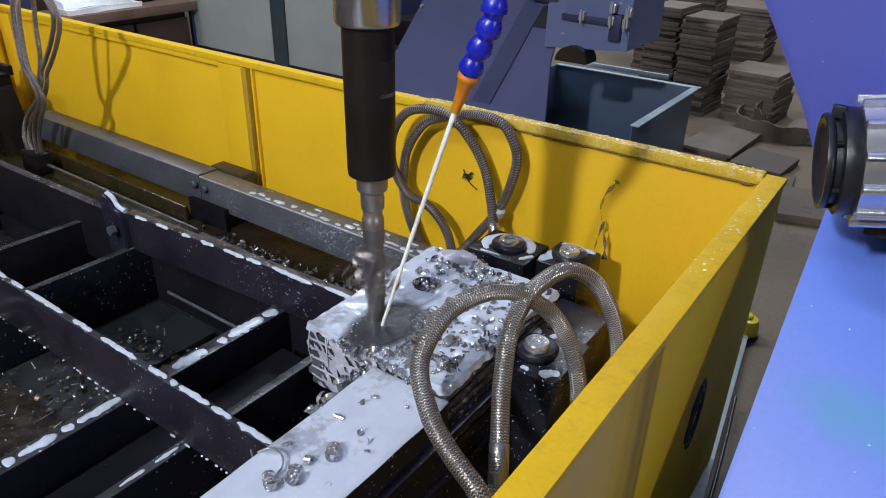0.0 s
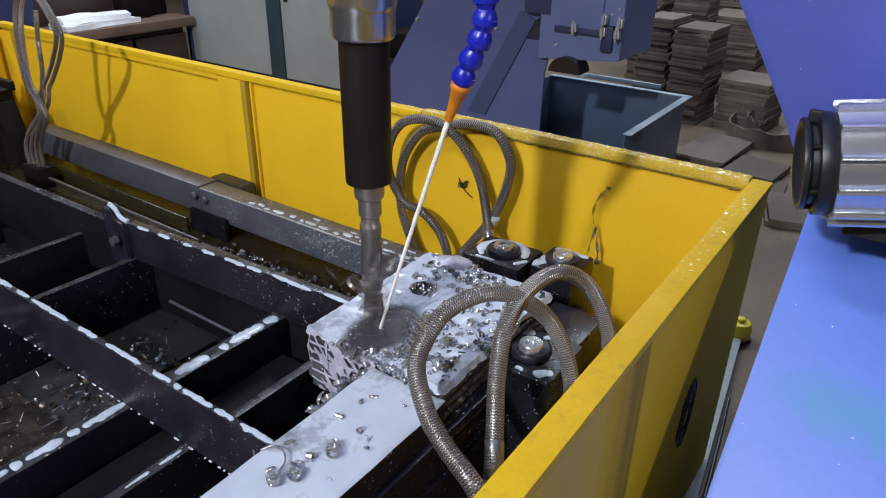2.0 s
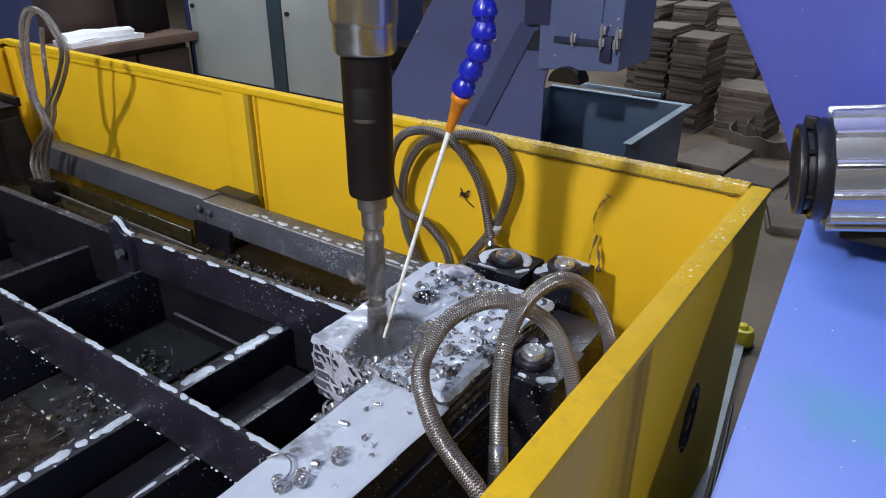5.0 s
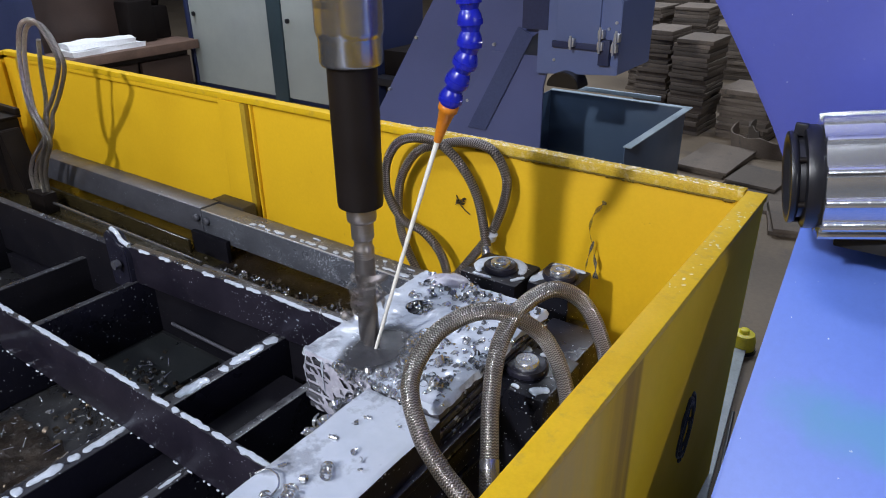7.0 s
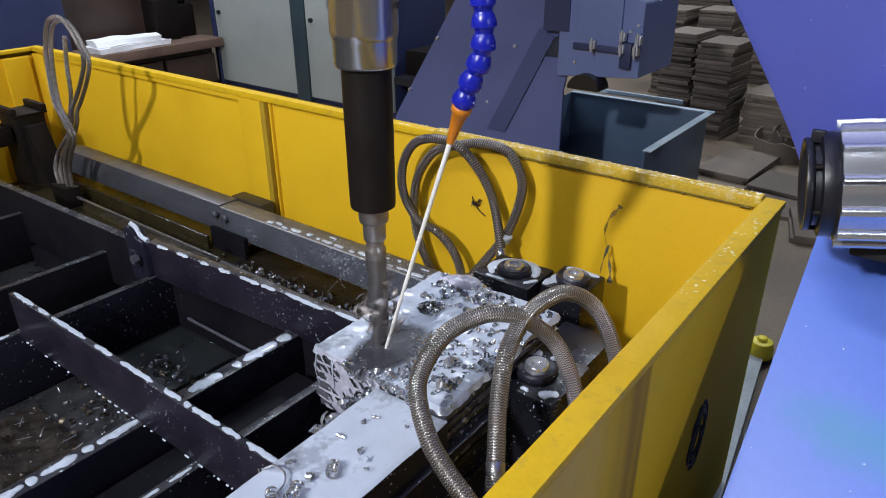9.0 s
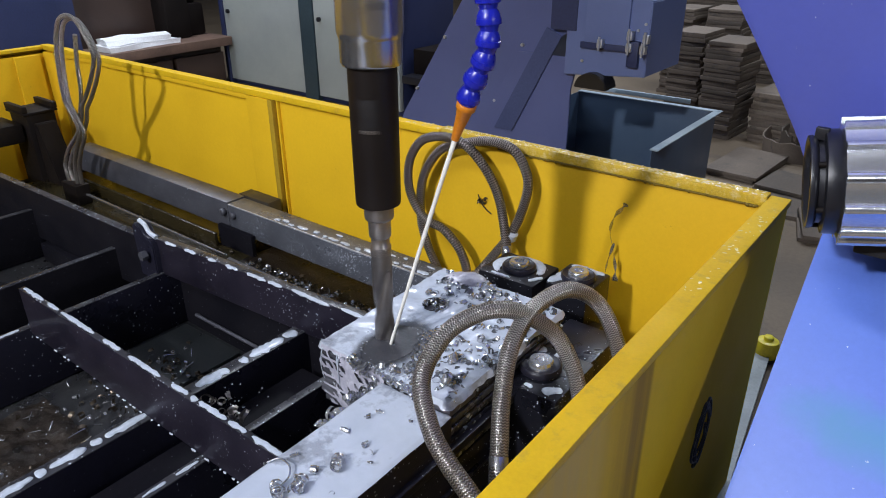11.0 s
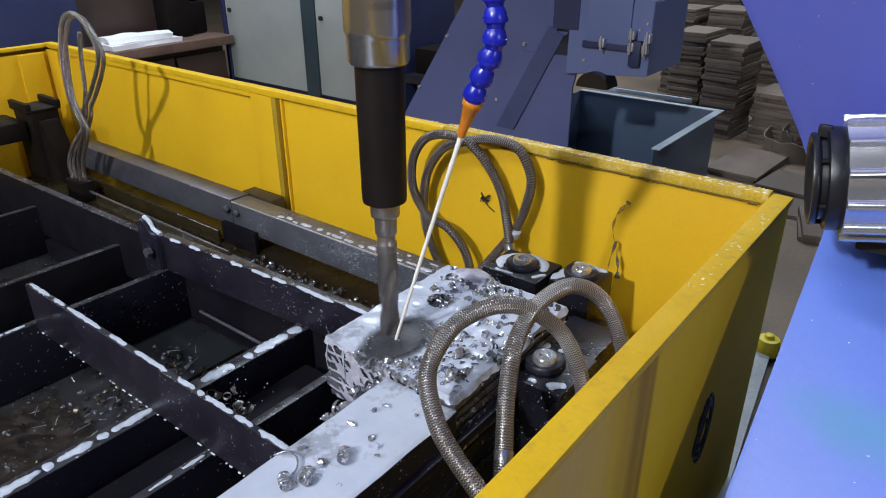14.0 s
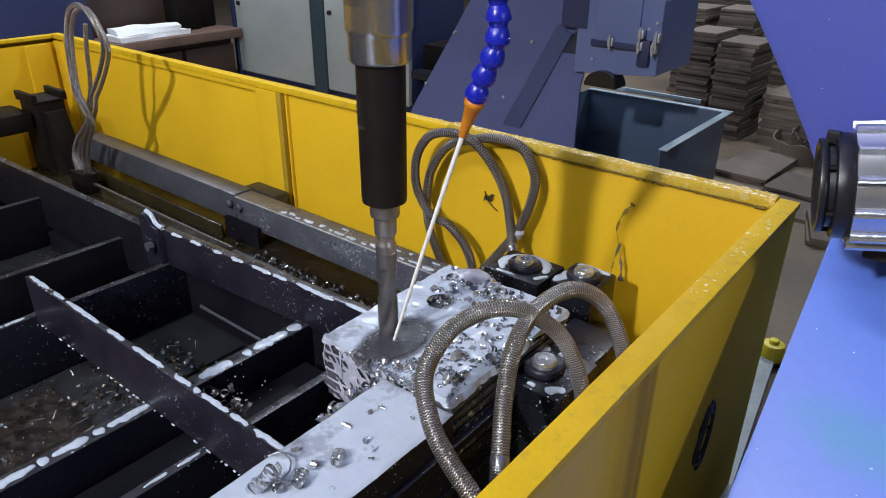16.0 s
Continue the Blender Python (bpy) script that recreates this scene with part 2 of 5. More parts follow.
GREY_STEEL = surface("satin_steel", (0.40, 0.365, 0.35), (0.28, 0.255, 0.245), 12.0, 200.0, (0.30, 0.42), 0.85, 0.08)
LOC_BLUE = plain("blue_acetal", (0.010, 0.016, 0.36), 0.22)
LOC_ORANGE = plain("orange_acetal", (0.62, 0.20, 0.012), 0.32)
JET = plain("coolant_jet_white", (0.80, 0.78, 0.72), 0.2)
BLUE = surface("blue_machine_paint", (0.072, 0.145, 0.53), (0.092, 0.172, 0.58), 1.6, 60.0, (0.30, 0.42), 0.0, 0.03, spots=(45.0, 0.16, 0.10), speck=(0.95, 1.04))


def tint_patch(material, at, reach, color, amount):
    """A cloudy patch tinted over the base colour."""
    nt = material.node_tree
    p = nt.nodes["Principled BSDF"]
    under = p.inputs["Base Color"].links[0].from_socket
    tc = nt.nodes.new("ShaderNodeTexCoord")
    put = nt.nodes.new("ShaderNodeMapping")
    put.vector_type = "TEXTURE"
    put.inputs["Location"].default_value = at
    put.inputs["Scale"].default_value = reach
    nt.links.new(tc.outputs["Object"], put.inputs[0])
    far = nt.nodes.new("ShaderNodeVectorMath")
    far.operation = "LENGTH"
    nt.links.new(put.outputs[0], far.inputs[0])
    cloud = noise_of(nt, 9.0, 5.0, 0.6, False)
    edge = nt.nodes.new("ShaderNodeMath")
    edge.operation = "MULTIPLY_ADD"
    edge.inputs[1].default_value = 1.1
    nt.links.new(cloud.outputs[0], edge.inputs[0])
    nt.links.new(far.outputs["Value"], edge.inputs[2])
    nt.links.new(mix(nt, ramp(nt, edge.outputs[0], 1.0, 1.65, amount, 0.0), under, color), p.inputs["Base Color"])


# placed from the gantry's foot at (0.8, 0.2)
tint_patch(BLUE, (-0.35, -0.67, 0.69), (0.26, 0.075, 0.075), (0.050, 0.205, 0.43), 0.9)
LEG = surface("violet_blue_paint", (0.104, 0.130, 0.51), (0.114, 0.140, 0.53), 1.3, 60.0, (0.34, 0.46), 0.0, 0.015, spots=(45.0, 0.16, 0.06), speck=(0.97, 1.02))
# darker blue-grey: the shade inside the conveyor's groove is put into the colour
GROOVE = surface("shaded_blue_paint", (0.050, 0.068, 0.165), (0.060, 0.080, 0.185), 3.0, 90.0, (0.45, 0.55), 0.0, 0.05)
BLUE_GREY = surface("blue_grey_paint", (0.085, 0.105, 0.24), (0.105, 0.125, 0.28), 1.5, 120.0, (0.4, 0.55), 0.0, 0.02, speck=(0.97, 1.03))
# lighter copy of BLUE_GREY: the light on head and hatch is painted in
HEAD_LIT = surface("lit_blue_grey_paint", (0.115, 0.155, 0.32), (0.135, 0.175, 0.35), 2.5, 120.0, (0.3, 0.45), 0.0, 0.02, speck=(0.97, 1.03))
BIN = surface("bin_grey_blue", (0.05, 0.085, 0.145), (0.07, 0.11, 0.175), 3.0, 90.0, (0.35, 0.5), 0.0, 0.02, speck=(0.97, 1.03))
ALU = surface("extruded_aluminium", (0.76, 0.77, 0.80), (0.70, 0.71, 0.75), 3.0, 120.0, (0.12, 0.20), 0.88, 0.006, speck=(0.97, 1.02))
RUBBER = plain("black_plastic", (0.012, 0.012, 0.016), 0.3)
# near-black: the shade in gaps, slots and holes is put into this colour
DARK = plain("dark_gap", (0.010, 0.010, 0.012), 0.6)
OFFWHITE = surface("cabinet_paint", (0.43, 0.47, 0.44), (0.33, 0.36, 0.35), 1.2, 80.0, (0.14, 0.24), 0.0, 0.01, speck=(0.96, 1.03))
NAVY = surface("navy_paint", (0.021, 0.030, 0.088), (0.028, 0.038, 0.105), 3.0, 80.0, (0.45, 0.55), 0.0, 0.1)
SLAB = surface("fibre_plate", (0.108, 0.084, 0.064), (0.155, 0.122, 0.094), 5.0, 70.0, (0.7, 0.85), 0.0, 0.4, stain=((0.05, 0.045, 0.042), 9.0, 0.55, 0.72), vary=(0.62, 1.25))
CAST = surface("dark_cast_iron", (0.006, 0.0042, 0.004), (0.011, 0.008, 0.007), 6.0, 80.0, (0.5, 0.65), 0.0, 0.2, sheen=0.15)
BROWN = surface("brown_cabinet", (0.036, 0.020, 0.015), (0.052, 0.030, 0.022), 4.0, 80.0, (0.5, 0.65), 0.0, 0.1)
BENCH = surface("worn_bench_wood", (0.16, 0.095, 0.068), (0.11, 0.068, 0.05), 6.0, 70.0, (0.55, 0.7), 0.0, 0.25)
CLOTH = plain("white_cloth", (0.86, 0.87, 0.89), 0.85)
CONCRETE = surface("shop_floor", (0.115, 0.085, 0.055), (0.165, 0.125, 0.082), 1.6, 50.0, (0.55, 0.75), 0.0, 0.3, stain=((0.06, 0.05, 0.048), 3.0, 0.55, 0.72))
HALL = surface("hall_wall_paint", (0.16, 0.16, 0.17), (0.12, 0.12, 0.13), 1.0, 40.0, (0.7, 0.8), 0.0, 0.1)
BRASS = surface("latch_steel", (0.58, 0.60, 0.66), (0.42, 0.44, 0.49), 20, 150, (0.3, 0.45), 0.6, 0.05)
YELLOW_CAP = plain("yellow_plastic", (0.70, 0.60, 0.03), 0.35)


# ---- shapes ----
def box(bm, x0, x1, y0, y1, z0, z1, bev=0.002, m=None):
    r = bmesh.ops.create_cube(bm, size=1)
    vs = r["verts"]
    t = Matrix.Translation(((x0 + x1) / 2, (y0 + y1) / 2, (z0 + z1) / 2)) @ Matrix.Diagonal((x1 - x0, y1 - y0, z1 - z0, 1))
    bmesh.ops.transform(bm, matrix=t, verts=vs)
    if bev:
        es = list({e for v in vs for e in v.link_edges})
        q = bmesh.ops.bevel(bm, geom=es, offset=bev, segments=2, affect="EDGES", profile=0.6)
        vs = list({v for f in q["faces"] for v in f.verts} | {v for v in vs if v.is_valid})
    if m is not None:
        bmesh.ops.transform(bm, matrix=m, verts=vs)
    return bm


def boxed(*a, **k):
    return box(bmesh.new(), *a, **k)


def lathe(bm, profile, m=None, seg=40, closed=True):
    """Turns (radius, height) pairs about z."""
    rings, vs = [], []
    for r, z in profile:
        ring = [bm.verts.new((r * math.cos(2 * math.pi * i / seg), r * math.sin(2 * math.pi * i / seg), z)) for i in range(seg)]
        rings.append(ring)
        vs += ring
    for a, b in zip(rings, rings[1:]):
        for i in range(seg):
            f = bm.faces.new((a[i], a[(i + 1) % seg], b[(i + 1) % seg], b[i]))
            f.smooth = True
    if closed:
        bm.faces.new(rings[0][::-1])
        bm.faces.new(rings[-1])
    if m is not None:
        bmesh.ops.transform(bm, matrix=m, verts=vs)
    return bm


def along(p, q):
    """A pose at p whose z axis points to q."""
    d = Vector(q) - Vector(p)
    return Matrix.Translation(p) @ d.to_track_quat("Z", "Y").to_matrix().to_4x4()


def rod(bm, p, q, r0, r1=None, seg=16, cap=0.0):
    h = (Vector(q) - Vector(p)).length
    r1 = r0 if r1 is None else r1
    prof = [(r0, 0), (r1, h)] if not cap else [(r0 - cap, 0), (r0, cap), (r1, h - cap), (r1 - cap, h)]
    return lathe(bm, prof, along(p, q), seg)


def smooth_path(pts, n=10):
    pts = [Vector(p) for p in pts]
    pts = [2 * pts[0] - pts[1]] + pts + [2 * pts[-1] - pts[-2]]
    out = []
    for a, b, c, d in zip(pts, pts[1:], pts[2:], pts[3:]):
        for i in range(n):
            t = i / n
            out.append(0.5 * (2 * b + (c - a) * t + (2 * a - 5 * b + 4 * c - d) * t * t + (3 * b - a - 3 * c + d) * t ** 3))
    out.append(pts[-2])
    return out


def tube(bm, pts, r, seg=18, n=10, taper=None):
    path = smooth_path(pts, n)
    uvl = bm.loops.layers.uv.verify()
    rings, run, up, lens = [], 0.0, Vector((0.3, 0.5, 0.8)), []
    for i, p in enumerate(path):
        d = (path[min(i + 1, len(path) - 1)] - path[max(i - 1, 0)]).normalized()
        side = d.cross(up).normalized()
        up = side.cross(d).normalized()
        if i:
            run += (p - path[i - 1]).length
        lens.append(run)
        rr = r if taper is None else r * taper(i / (len(path) - 1))
        rings.append([bm.verts.new(p + rr * (math.cos(2 * math.pi * k / seg) * side + math.sin(2 * math.pi * k / seg) * up)) for k in range(seg)])
    for i in range(len(path) - 1):
        for k in range(seg):
            k2 = (k + 1) % seg
            f = bm.faces.new((rings[i][k], rings[i][k2], rings[i + 1][k2], rings[i + 1][k]))
            f.smooth = True
            for lp, uv in zip(f.loops, ((lens[i], k / seg), (lens[i], (k + 1) / seg), (lens[i + 1], (k + 1) / seg), (lens[i + 1], k / seg))):
                lp[uvl].uv = uv
    bm.faces.new(rings[0][::-1])
    bm.faces.new(rings[-1])
    return bm


def prism(bm, poly, y0, y1, bev=0.004):
    """An outline in x and z, drawn out along y."""
    a = [bm.verts.new((x, y0, z)) for x, z in poly]
    b = [bm.verts.new((x, y1, z)) for x, z in poly]
    n = len(poly)
    bm.faces.new(a)
    bm.faces.new(b[::-1])
    for i in range(n):
        bm.faces.new((a[i], b[i], b[(i + 1) % n], a[(i + 1) % n]))
    bmesh.ops.recalc_face_normals(bm, faces=bm.faces)
    if bev:
        bmesh.ops.bevel(bm, geom=list(bm.edges), offset=bev, segments=2, affect="EDGES")
    return bm


def mesh_of(name, bm, material):
    bmesh.ops.recalc_face_normals(bm, faces=bm.faces)
    me = bpy.data.meshes.new(name)
    bm.to_mesh(me)
    bm.free()
    me.materials.append(material)
    me.set_sharp_from_angle(angle=radians(50))
    return me


def part(name, bm, material, parent, label=""):
    ob = new(name, mesh_of(name, bm, material))
    ob.parent = parent
    return tagged(ob, label)


def thing(name, bm, material, label, category, group="", kind=""):
    return tagged(new(name, mesh_of(name, bm, material)), label, category, group, kind)


def base(name, x, y, z, label, category, group="", kind=""):
    """An empty at a thing's foot; its parts are drawn in the world and moved back under it."""
    ob = new(name)
    ob.location = (x, y, z)
    ob.empty_display_size = 0.05
    return tagged(ob, label, category, group, kind)


def shifted(bm, ob):
    bmesh.ops.translate(bm, vec=-Vector(ob.location), verts=bm.verts)
    return bm


def piece(name, bm, material, ob, label=""):
    return part(name, shifted(bm, ob), material, ob, label)


# ---- the hall ----
thing("floor", boxed(-14, 9, -9, 15, -0.1, 0.0, 0), CONCRETE, "stained brown-grey concrete workshop floor", "floor", kind="structure")
thing("wall_north", boxed(-14, 9, 15, 15.2, 0, 5.2, 0), HALL, "dim grey painted hall wall", "wall", kind="structure")
thing("wall_south", boxed(-14, 9, -9.2, -9, 0, 5.2, 0), HALL, "dim grey painted hall wall", "wall", kind="structure")
thing("wall_west", boxed(-14.2, -14, -9, 15, 0, 5.2, 0), HALL, "dim grey painted hall wall", "wall", kind="structure")
thing("wall_east", boxed(9, 9.2, -9, 15, 0, 5.2, 0), HALL, "dim grey painted hall wall", "wall", kind="structure")
thing("ceiling", boxed(-14, 9, -9, 15, 5.2, 5.3, 0), HALL, "dark grey hall ceiling", "ceiling", kind="structure")


# ---- the yellow tray ----
XL, YF = -3.73, -2.9
tray = base("machine_tray", -1.85, -1.4, 0, "large yellow enamelled steel machine tray with worn rim", "machine tray")
piece("back_panel", boxed(XL, 0.045, 0.026, 0.034, 0.12, 0.885, 0.001), YELLOW, tray)
piece("side_panel", boxed(0.038, 0.046, YF, 0.034, 0.02, 0.885, 0.001), YELLOW_REFLECT, tray, "yellow panel with reflections painted as brown and pale bands")
pts = [(0.0475, -0.378 + (0.048 - 0.0009 * a) * math.cos(a) - 0.008 * math.sin(2.3 * a), 0.477 + (0.10 - 0.002 * a) * math.sin(a) + 0.02 * math.cos(1.3 * a)) for a in [0.35 * k for k in range(75)]]
piece("scribble", tube(bmesh.new(), pts, 0.0034, 6, 3), RUBBER, tray, "dark smeared marker ring")
piece("side_panel", boxed(XL - 0.008, XL, YF, 0.034, 0.12, 0.885, 0.001), YELLOW, tray)
piece("front_panel", boxed(XL, 0.045, YF - 0.008, YF, 0.12, 0.885, 0.001), YELLOW, tray)
piece("rim", boxed(-1.0, 0.0, 0.014, 0.053, 0.884, 0.911, 0.004), RIM_WET, tray, "yellow rim glistening with coolant")
piece("rim", boxed(XL - 0.02, -1.0, 0.010, 0.052, 0.881, 0.906, 0.004), RIM, tray, "worn yellow rim")
piece("rim", boxed(0.0, 0.0485, YF, 0.052, 0.886, 0.904, 0.004), RIM, tray, "worn yellow rim")
piece("rim", boxed(XL - 0.05, XL, YF, 0.05, 0.86, 0.90, 0.004), RIM, tray)
piece("rim", boxed(XL - 0.05, 0.05, YF - 0.05, YF, 0.86, 0.90, 0.004), RIM, tray)
piece("stiffener", boxed(-1.985, -1.853, 0.006, 0.026, 0.36, 0.880, 0.001), YELLOW, tray)
# added strip, coloured as the shadow beside the stiffener
piece("joint_strip", boxed(-1.852, -1.826, 0.004, 0.026, 0.36, 0.879, 0.001), STRIP_SHADE, tray, "darker yellow strip painted in for a shadow band")
piece("lip", boxed(XL + 0.16, -1.99, 0.013, 0.026, 0.862, 0.8805, 0.001), YELLOW, tray)
piece("stiffener", boxed(-1.806, -1.800, 0.012, 0.026, 0.36, 0.879, 0.001), YELLOW, tray)
piece("joint_strip", boxed(XL + 0.121, XL + 0.15, 0.006, 0.026, 0.36, 0.879, 0.001), STRIP_SHADE, tray, "darker yellow strip painted in for a shadow band")
piece("stiffener", boxed(XL + 0.002, XL + 0.12, 0.004, 0.026, 0.3, 0.872, 0.002), YELLOW, tray)
piece("stiffener", boxed(XL, XL + 0.02, -0.15, -0.02, 0.3, 0.86, 0.002), YELLOW, tray)
piece("floor_pan", boxed(XL, 0.04, YF, 0.03, 0.12, 0.215, 0), SUMP, tray, "black sludge-covered tray bottom")
# weld beads and caked dirt under the wet lip
bm = bmesh.new()
x = -0.70
while x < -0.02:
    r = random.uniform(0.0028, 0.0062)
    bmesh.ops.create_icosphere(bm, subdivisions=1, radius=r, matrix=Matrix.Translation((x, 0.019, 0.883 - random.uniform(0, 0.004))))
    x += random.uniform(0.006, 0.02)
box(bm, -0.78, -0.018, 0.0165, 0.0255, 0.8785, 0.8835, 0.001)
piece("grime", bm, SEAL, tray, "dark oily grime hanging under the rim")

bm = bmesh.new()
for k in range(520):
    if k < 470:
        x, y = random.uniform(-1.15, -0.01), random.uniform(0.016, 0.052)
        z = 0.9105 if x > -1.0 else 0.9055
    else:
        x, y, z = random.uniform(0.003, 0.044), random.uniform(-0.55, 0.0), 0.9035
    r = random.uniform(0.0012, 0.0038)
    bmesh.ops.create_icosphere(bm, subdivisions=1, radius=1.0, matrix=Matrix.Translation((x, y, z)) @ Matrix.Rotation(random.uniform(0, 3), 4, "Z") @ Matrix.Diagonal((r * random.uniform(1.0, 2.4), r, r * 0.45, 1)))
for f in bm.faces:
    f.smooth = True
tagged(piece("bead_line", bm, BEAD, tray, "beads of coolant on the rim, coloured pale as its sparkle"), kind="stuff")

# ---- the welded grid in the tray ----
grid = base("support_grid", -1.5, -1.0, 0.2, "black welded steel support grid spattered with milky coolant", "support frame")
for gx, ya, yb in ((-0.81, -2.4, -0.58), (-1.05, -2.4, -0.56), (-1.70, -2.4, -0.56), (-2.02, -2.4, -0.56), (-2.65, -2.4, -0.55), (-3.25, -2.4, -0.55)):
    half = 0.024 if gx == -1.05 else 0.013
    mid = gx - 0.007
    piece("crossbar", boxed(mid - half, mid + half, ya, yb, 0.22, 0.43, 0.002), BLACK if gx > -1.8 else BLACK_DRY, grid)
    piece("bar_edge", boxed(mid - half + 0.0005, mid + half - 0.0005, ya, yb, 0.4285, 0.4325, 0.0015), EDGE, grid, "worn bar edge, lightened as if lit, flecked with coolant")
# lower shelf edges seen inside the bays
piece("ledge", boxed(-2.6, -2.1, -0.66, -0.62, 0.22, 0.30, 0.002), BLACK_DRY, grid)
piece("ledge", boxed(-1.02, -0.86, -1.9, -0.62, 0.22, 0.33, 0.002), BLACK_DRY, grid)


def bar(name, p, q, w, h, material, parent, label=""):
    p, q = Vector(p), Vector(q)
    L = (q - p).length
    d = (q - p).normalized()
    m = Matrix.Translation(p) @ Matrix.Rotation(math.atan2(d.y, d.x), 4, "Z")
    made = piece(name, boxed(0, L, 0, w, -h, 0, 0.002, m=m), material, parent, label)
    part("bar_edge", shifted(boxed(0.002, L - 0.002, 0.001, w - 0.001, -0.002, 0.0015, 0.001, m=m), parent), EDGE, made, "worn bar edge, lightened as if lit, flecked with coolant")
    return made


near_bar = bar("long_bar", (-1.66, -1.077, 0.58), (-0.44, -1.075, 0.58), 0.018, 0.149, BARE, grid, "spattered bare flat bar on edge")
bar("long_bar", (-1.71, -0.625, 0.555), (-0.66, -0.562, 0.555), 0.03, 0.13, BARE, grid, "spattered bare flat bar on edge")
bar("long_bar", (-3.5, -0.66, 0.525), (-1.80, -0.62, 0.525), 0.03, 0.22, BLACK_DRY, grid)
bm = prism(bmesh.new(), [(-1.81, 0.40), (-1.815, 0.585), (-1.795, 0.60), (-1.765, 0.585), (-1.75, 0.562), (-1.715, 0.555), (-1.70, 0.53), (-1.705, 0.40)], -0.645, -0.60, 0.004)
piece("lug", bm, BLACK, grid, "torn black lug plate")
piece("lug_edge", tube(bmesh.new(), [(-1.795, -0.625, 0.602), (-1.77, -0.622, 0.590), (-1.75, -0.622, 0.567), (-1.71, -0.622, 0.558)], 0.008, 8, 5), PUDDLE, grid, "coolant caught on the torn edge")
piece("lug_nut", rod(bmesh.new(), (-1.735, -0.675, 0.50), (-1.735, -0.655, 0.50), 0.016, seg=6), RAIL, grid)

piece("bay_panel", boxed(-3.4, -0.64, -0.575, -0.558, 0.215, 0.44, 0.002), BLACK_DRY, grid)
piece("bay_plate", boxed(-1.66, -1.36, -0.90, -0.60, 0.216, 0.232, 0.002), surface("grey_bay_plate", (0.026, 0.029, 0.031), (0.042, 0.046, 0.048), 6.0, 80.0, (0.25, 0.4), 0.0, 0.2), grid, "dull grey plate in the tray bay")
piece("bay_rod", rod(bmesh.new(), (-1.60, -0.592, 0.285), (-1.20, -0.592, 0.285), 0.006), RAIL, grid)
bm = bmesh.new()
x = -1.62
while x < -0.6:
    bmesh.ops.create_icosphere(bm, subdivisions=1, radius=1.0, matrix=Matrix.Translation((x, -1.079, 0.434)) @ Matrix.Diagonal((random.uniform(0.003, 0.012), 0.003, 0.0022, 1)))
    x += random.choice((0.016, 0.022, 0.03, 0.05, 0.09))
tagged(piece("bead_line", bm, PUDDLE, grid, "beads of coolant along the bar's foot"), kind="stuff")

# ---- guide rail along the back panel ----
rail = base("guide_rail", -2.0, -0.2, 0.3, "grey ground steel guide rail with bolted joint block", "machine rail")
piece("rail_bar", boxed(-3.2, -1.945, -0.18, -0.09, 0.37, 0.487, 0.003), RAIL, rail)
piece("rail_bar", boxed(-1.935, -0.62, -0.185, -0.10, 0.37, 0.485, 0.003), RAIL_WET, rail, "rail spattered with coolant")
piece("joint_block", boxed(-1.99, -1.80, -0.087, -0.022, 0.36, 0.488, 0.004), BLOCK, rail, "oily brown block behind the rail joint")
piece("worn_edge", boxed(-1.93, -0.64, -0.1875, -0.183, 0.4815, 0.4865, 0.001), BRASS, rail, "bright worn rail edge")
piece("joint_block", boxed(-1.99, -1.775, -0.208, -0.188, 0.30, 0.392, 0.003), BLACK_DRY, rail)
for bx in (-1.965, -1.90):
    piece("bolt", rod(bmesh.new(), (bx, -0.20, 0.445), (bx, -0.18, 0.445), 0.015, cap=0.003), RAIL, rail)
piece("trough", boxed(-3.4, -1.80, -0.555, -0.02, 0.215, 0.30, 0.002), TROUGH, rail, "oily brass-toned trough under the rail")
piece("trough", boxed(-1.80, -0.62, -0.555, -0.02, 0.215, 0.30, 0.002), SLUDGE, rail, "trough caked with brown sludge")
piece("trough_rib", boxed(-3.2, -1.98, -0.235, -0.222, 0.30, 0.36, 0.002), TROUGH, rail)
piece("trough_rib", boxed(-1.75, -0.7, -0.345, -0.33, 0.30, 0.36, 0.002), RAIL, rail)
piece("trough_rod", rod(bmesh.new(), (-3.1, -0.31, 0.345), (-1.80, -0.315, 0.345), 0.007), NOSE, rail)
piece("trough_rod", rod(bmesh.new(), (-1.70, -0.40, 0.35), (-0.75, -0.41, 0.35), 0.005), BRASS, rail)
piece("junction_block", boxed(-3.01, -2.87, -0.355, -0.29, 0.30, 0.395, 0.004), CAST, rail, "dark junction block under the conduits")
piece("trough_lip", boxed(-3.2, -0.7, -0.50, -0.485, 0.30, 0.39, 0.002), BLACK, rail)

# ---- beam and clamped plates ----
beam = base("work_beam", -0.37, -1.6, 0.22, "black steel work beam flooded with milky coolant", "machine beam")
piece("web", boxed(-0.448, -0.275, -2.4, -0.872, 0.22, 0.682, 0.003), BLACK, beam)
piece("web", boxed(-0.445, -0.285, -0.870, -0.2, 0.22, 0.55, 0.003), BLACK, beam)
piece("side_rib", boxed(-0.276, -0.262, -2.3, -0.60, 0.60, 0.62, 0.002), BLACK, beam)
piece("side_rib", boxed(-0.276, -0.266, -2.3, -0.60, 0.50, 0.51, 0.002), BLACK, beam)


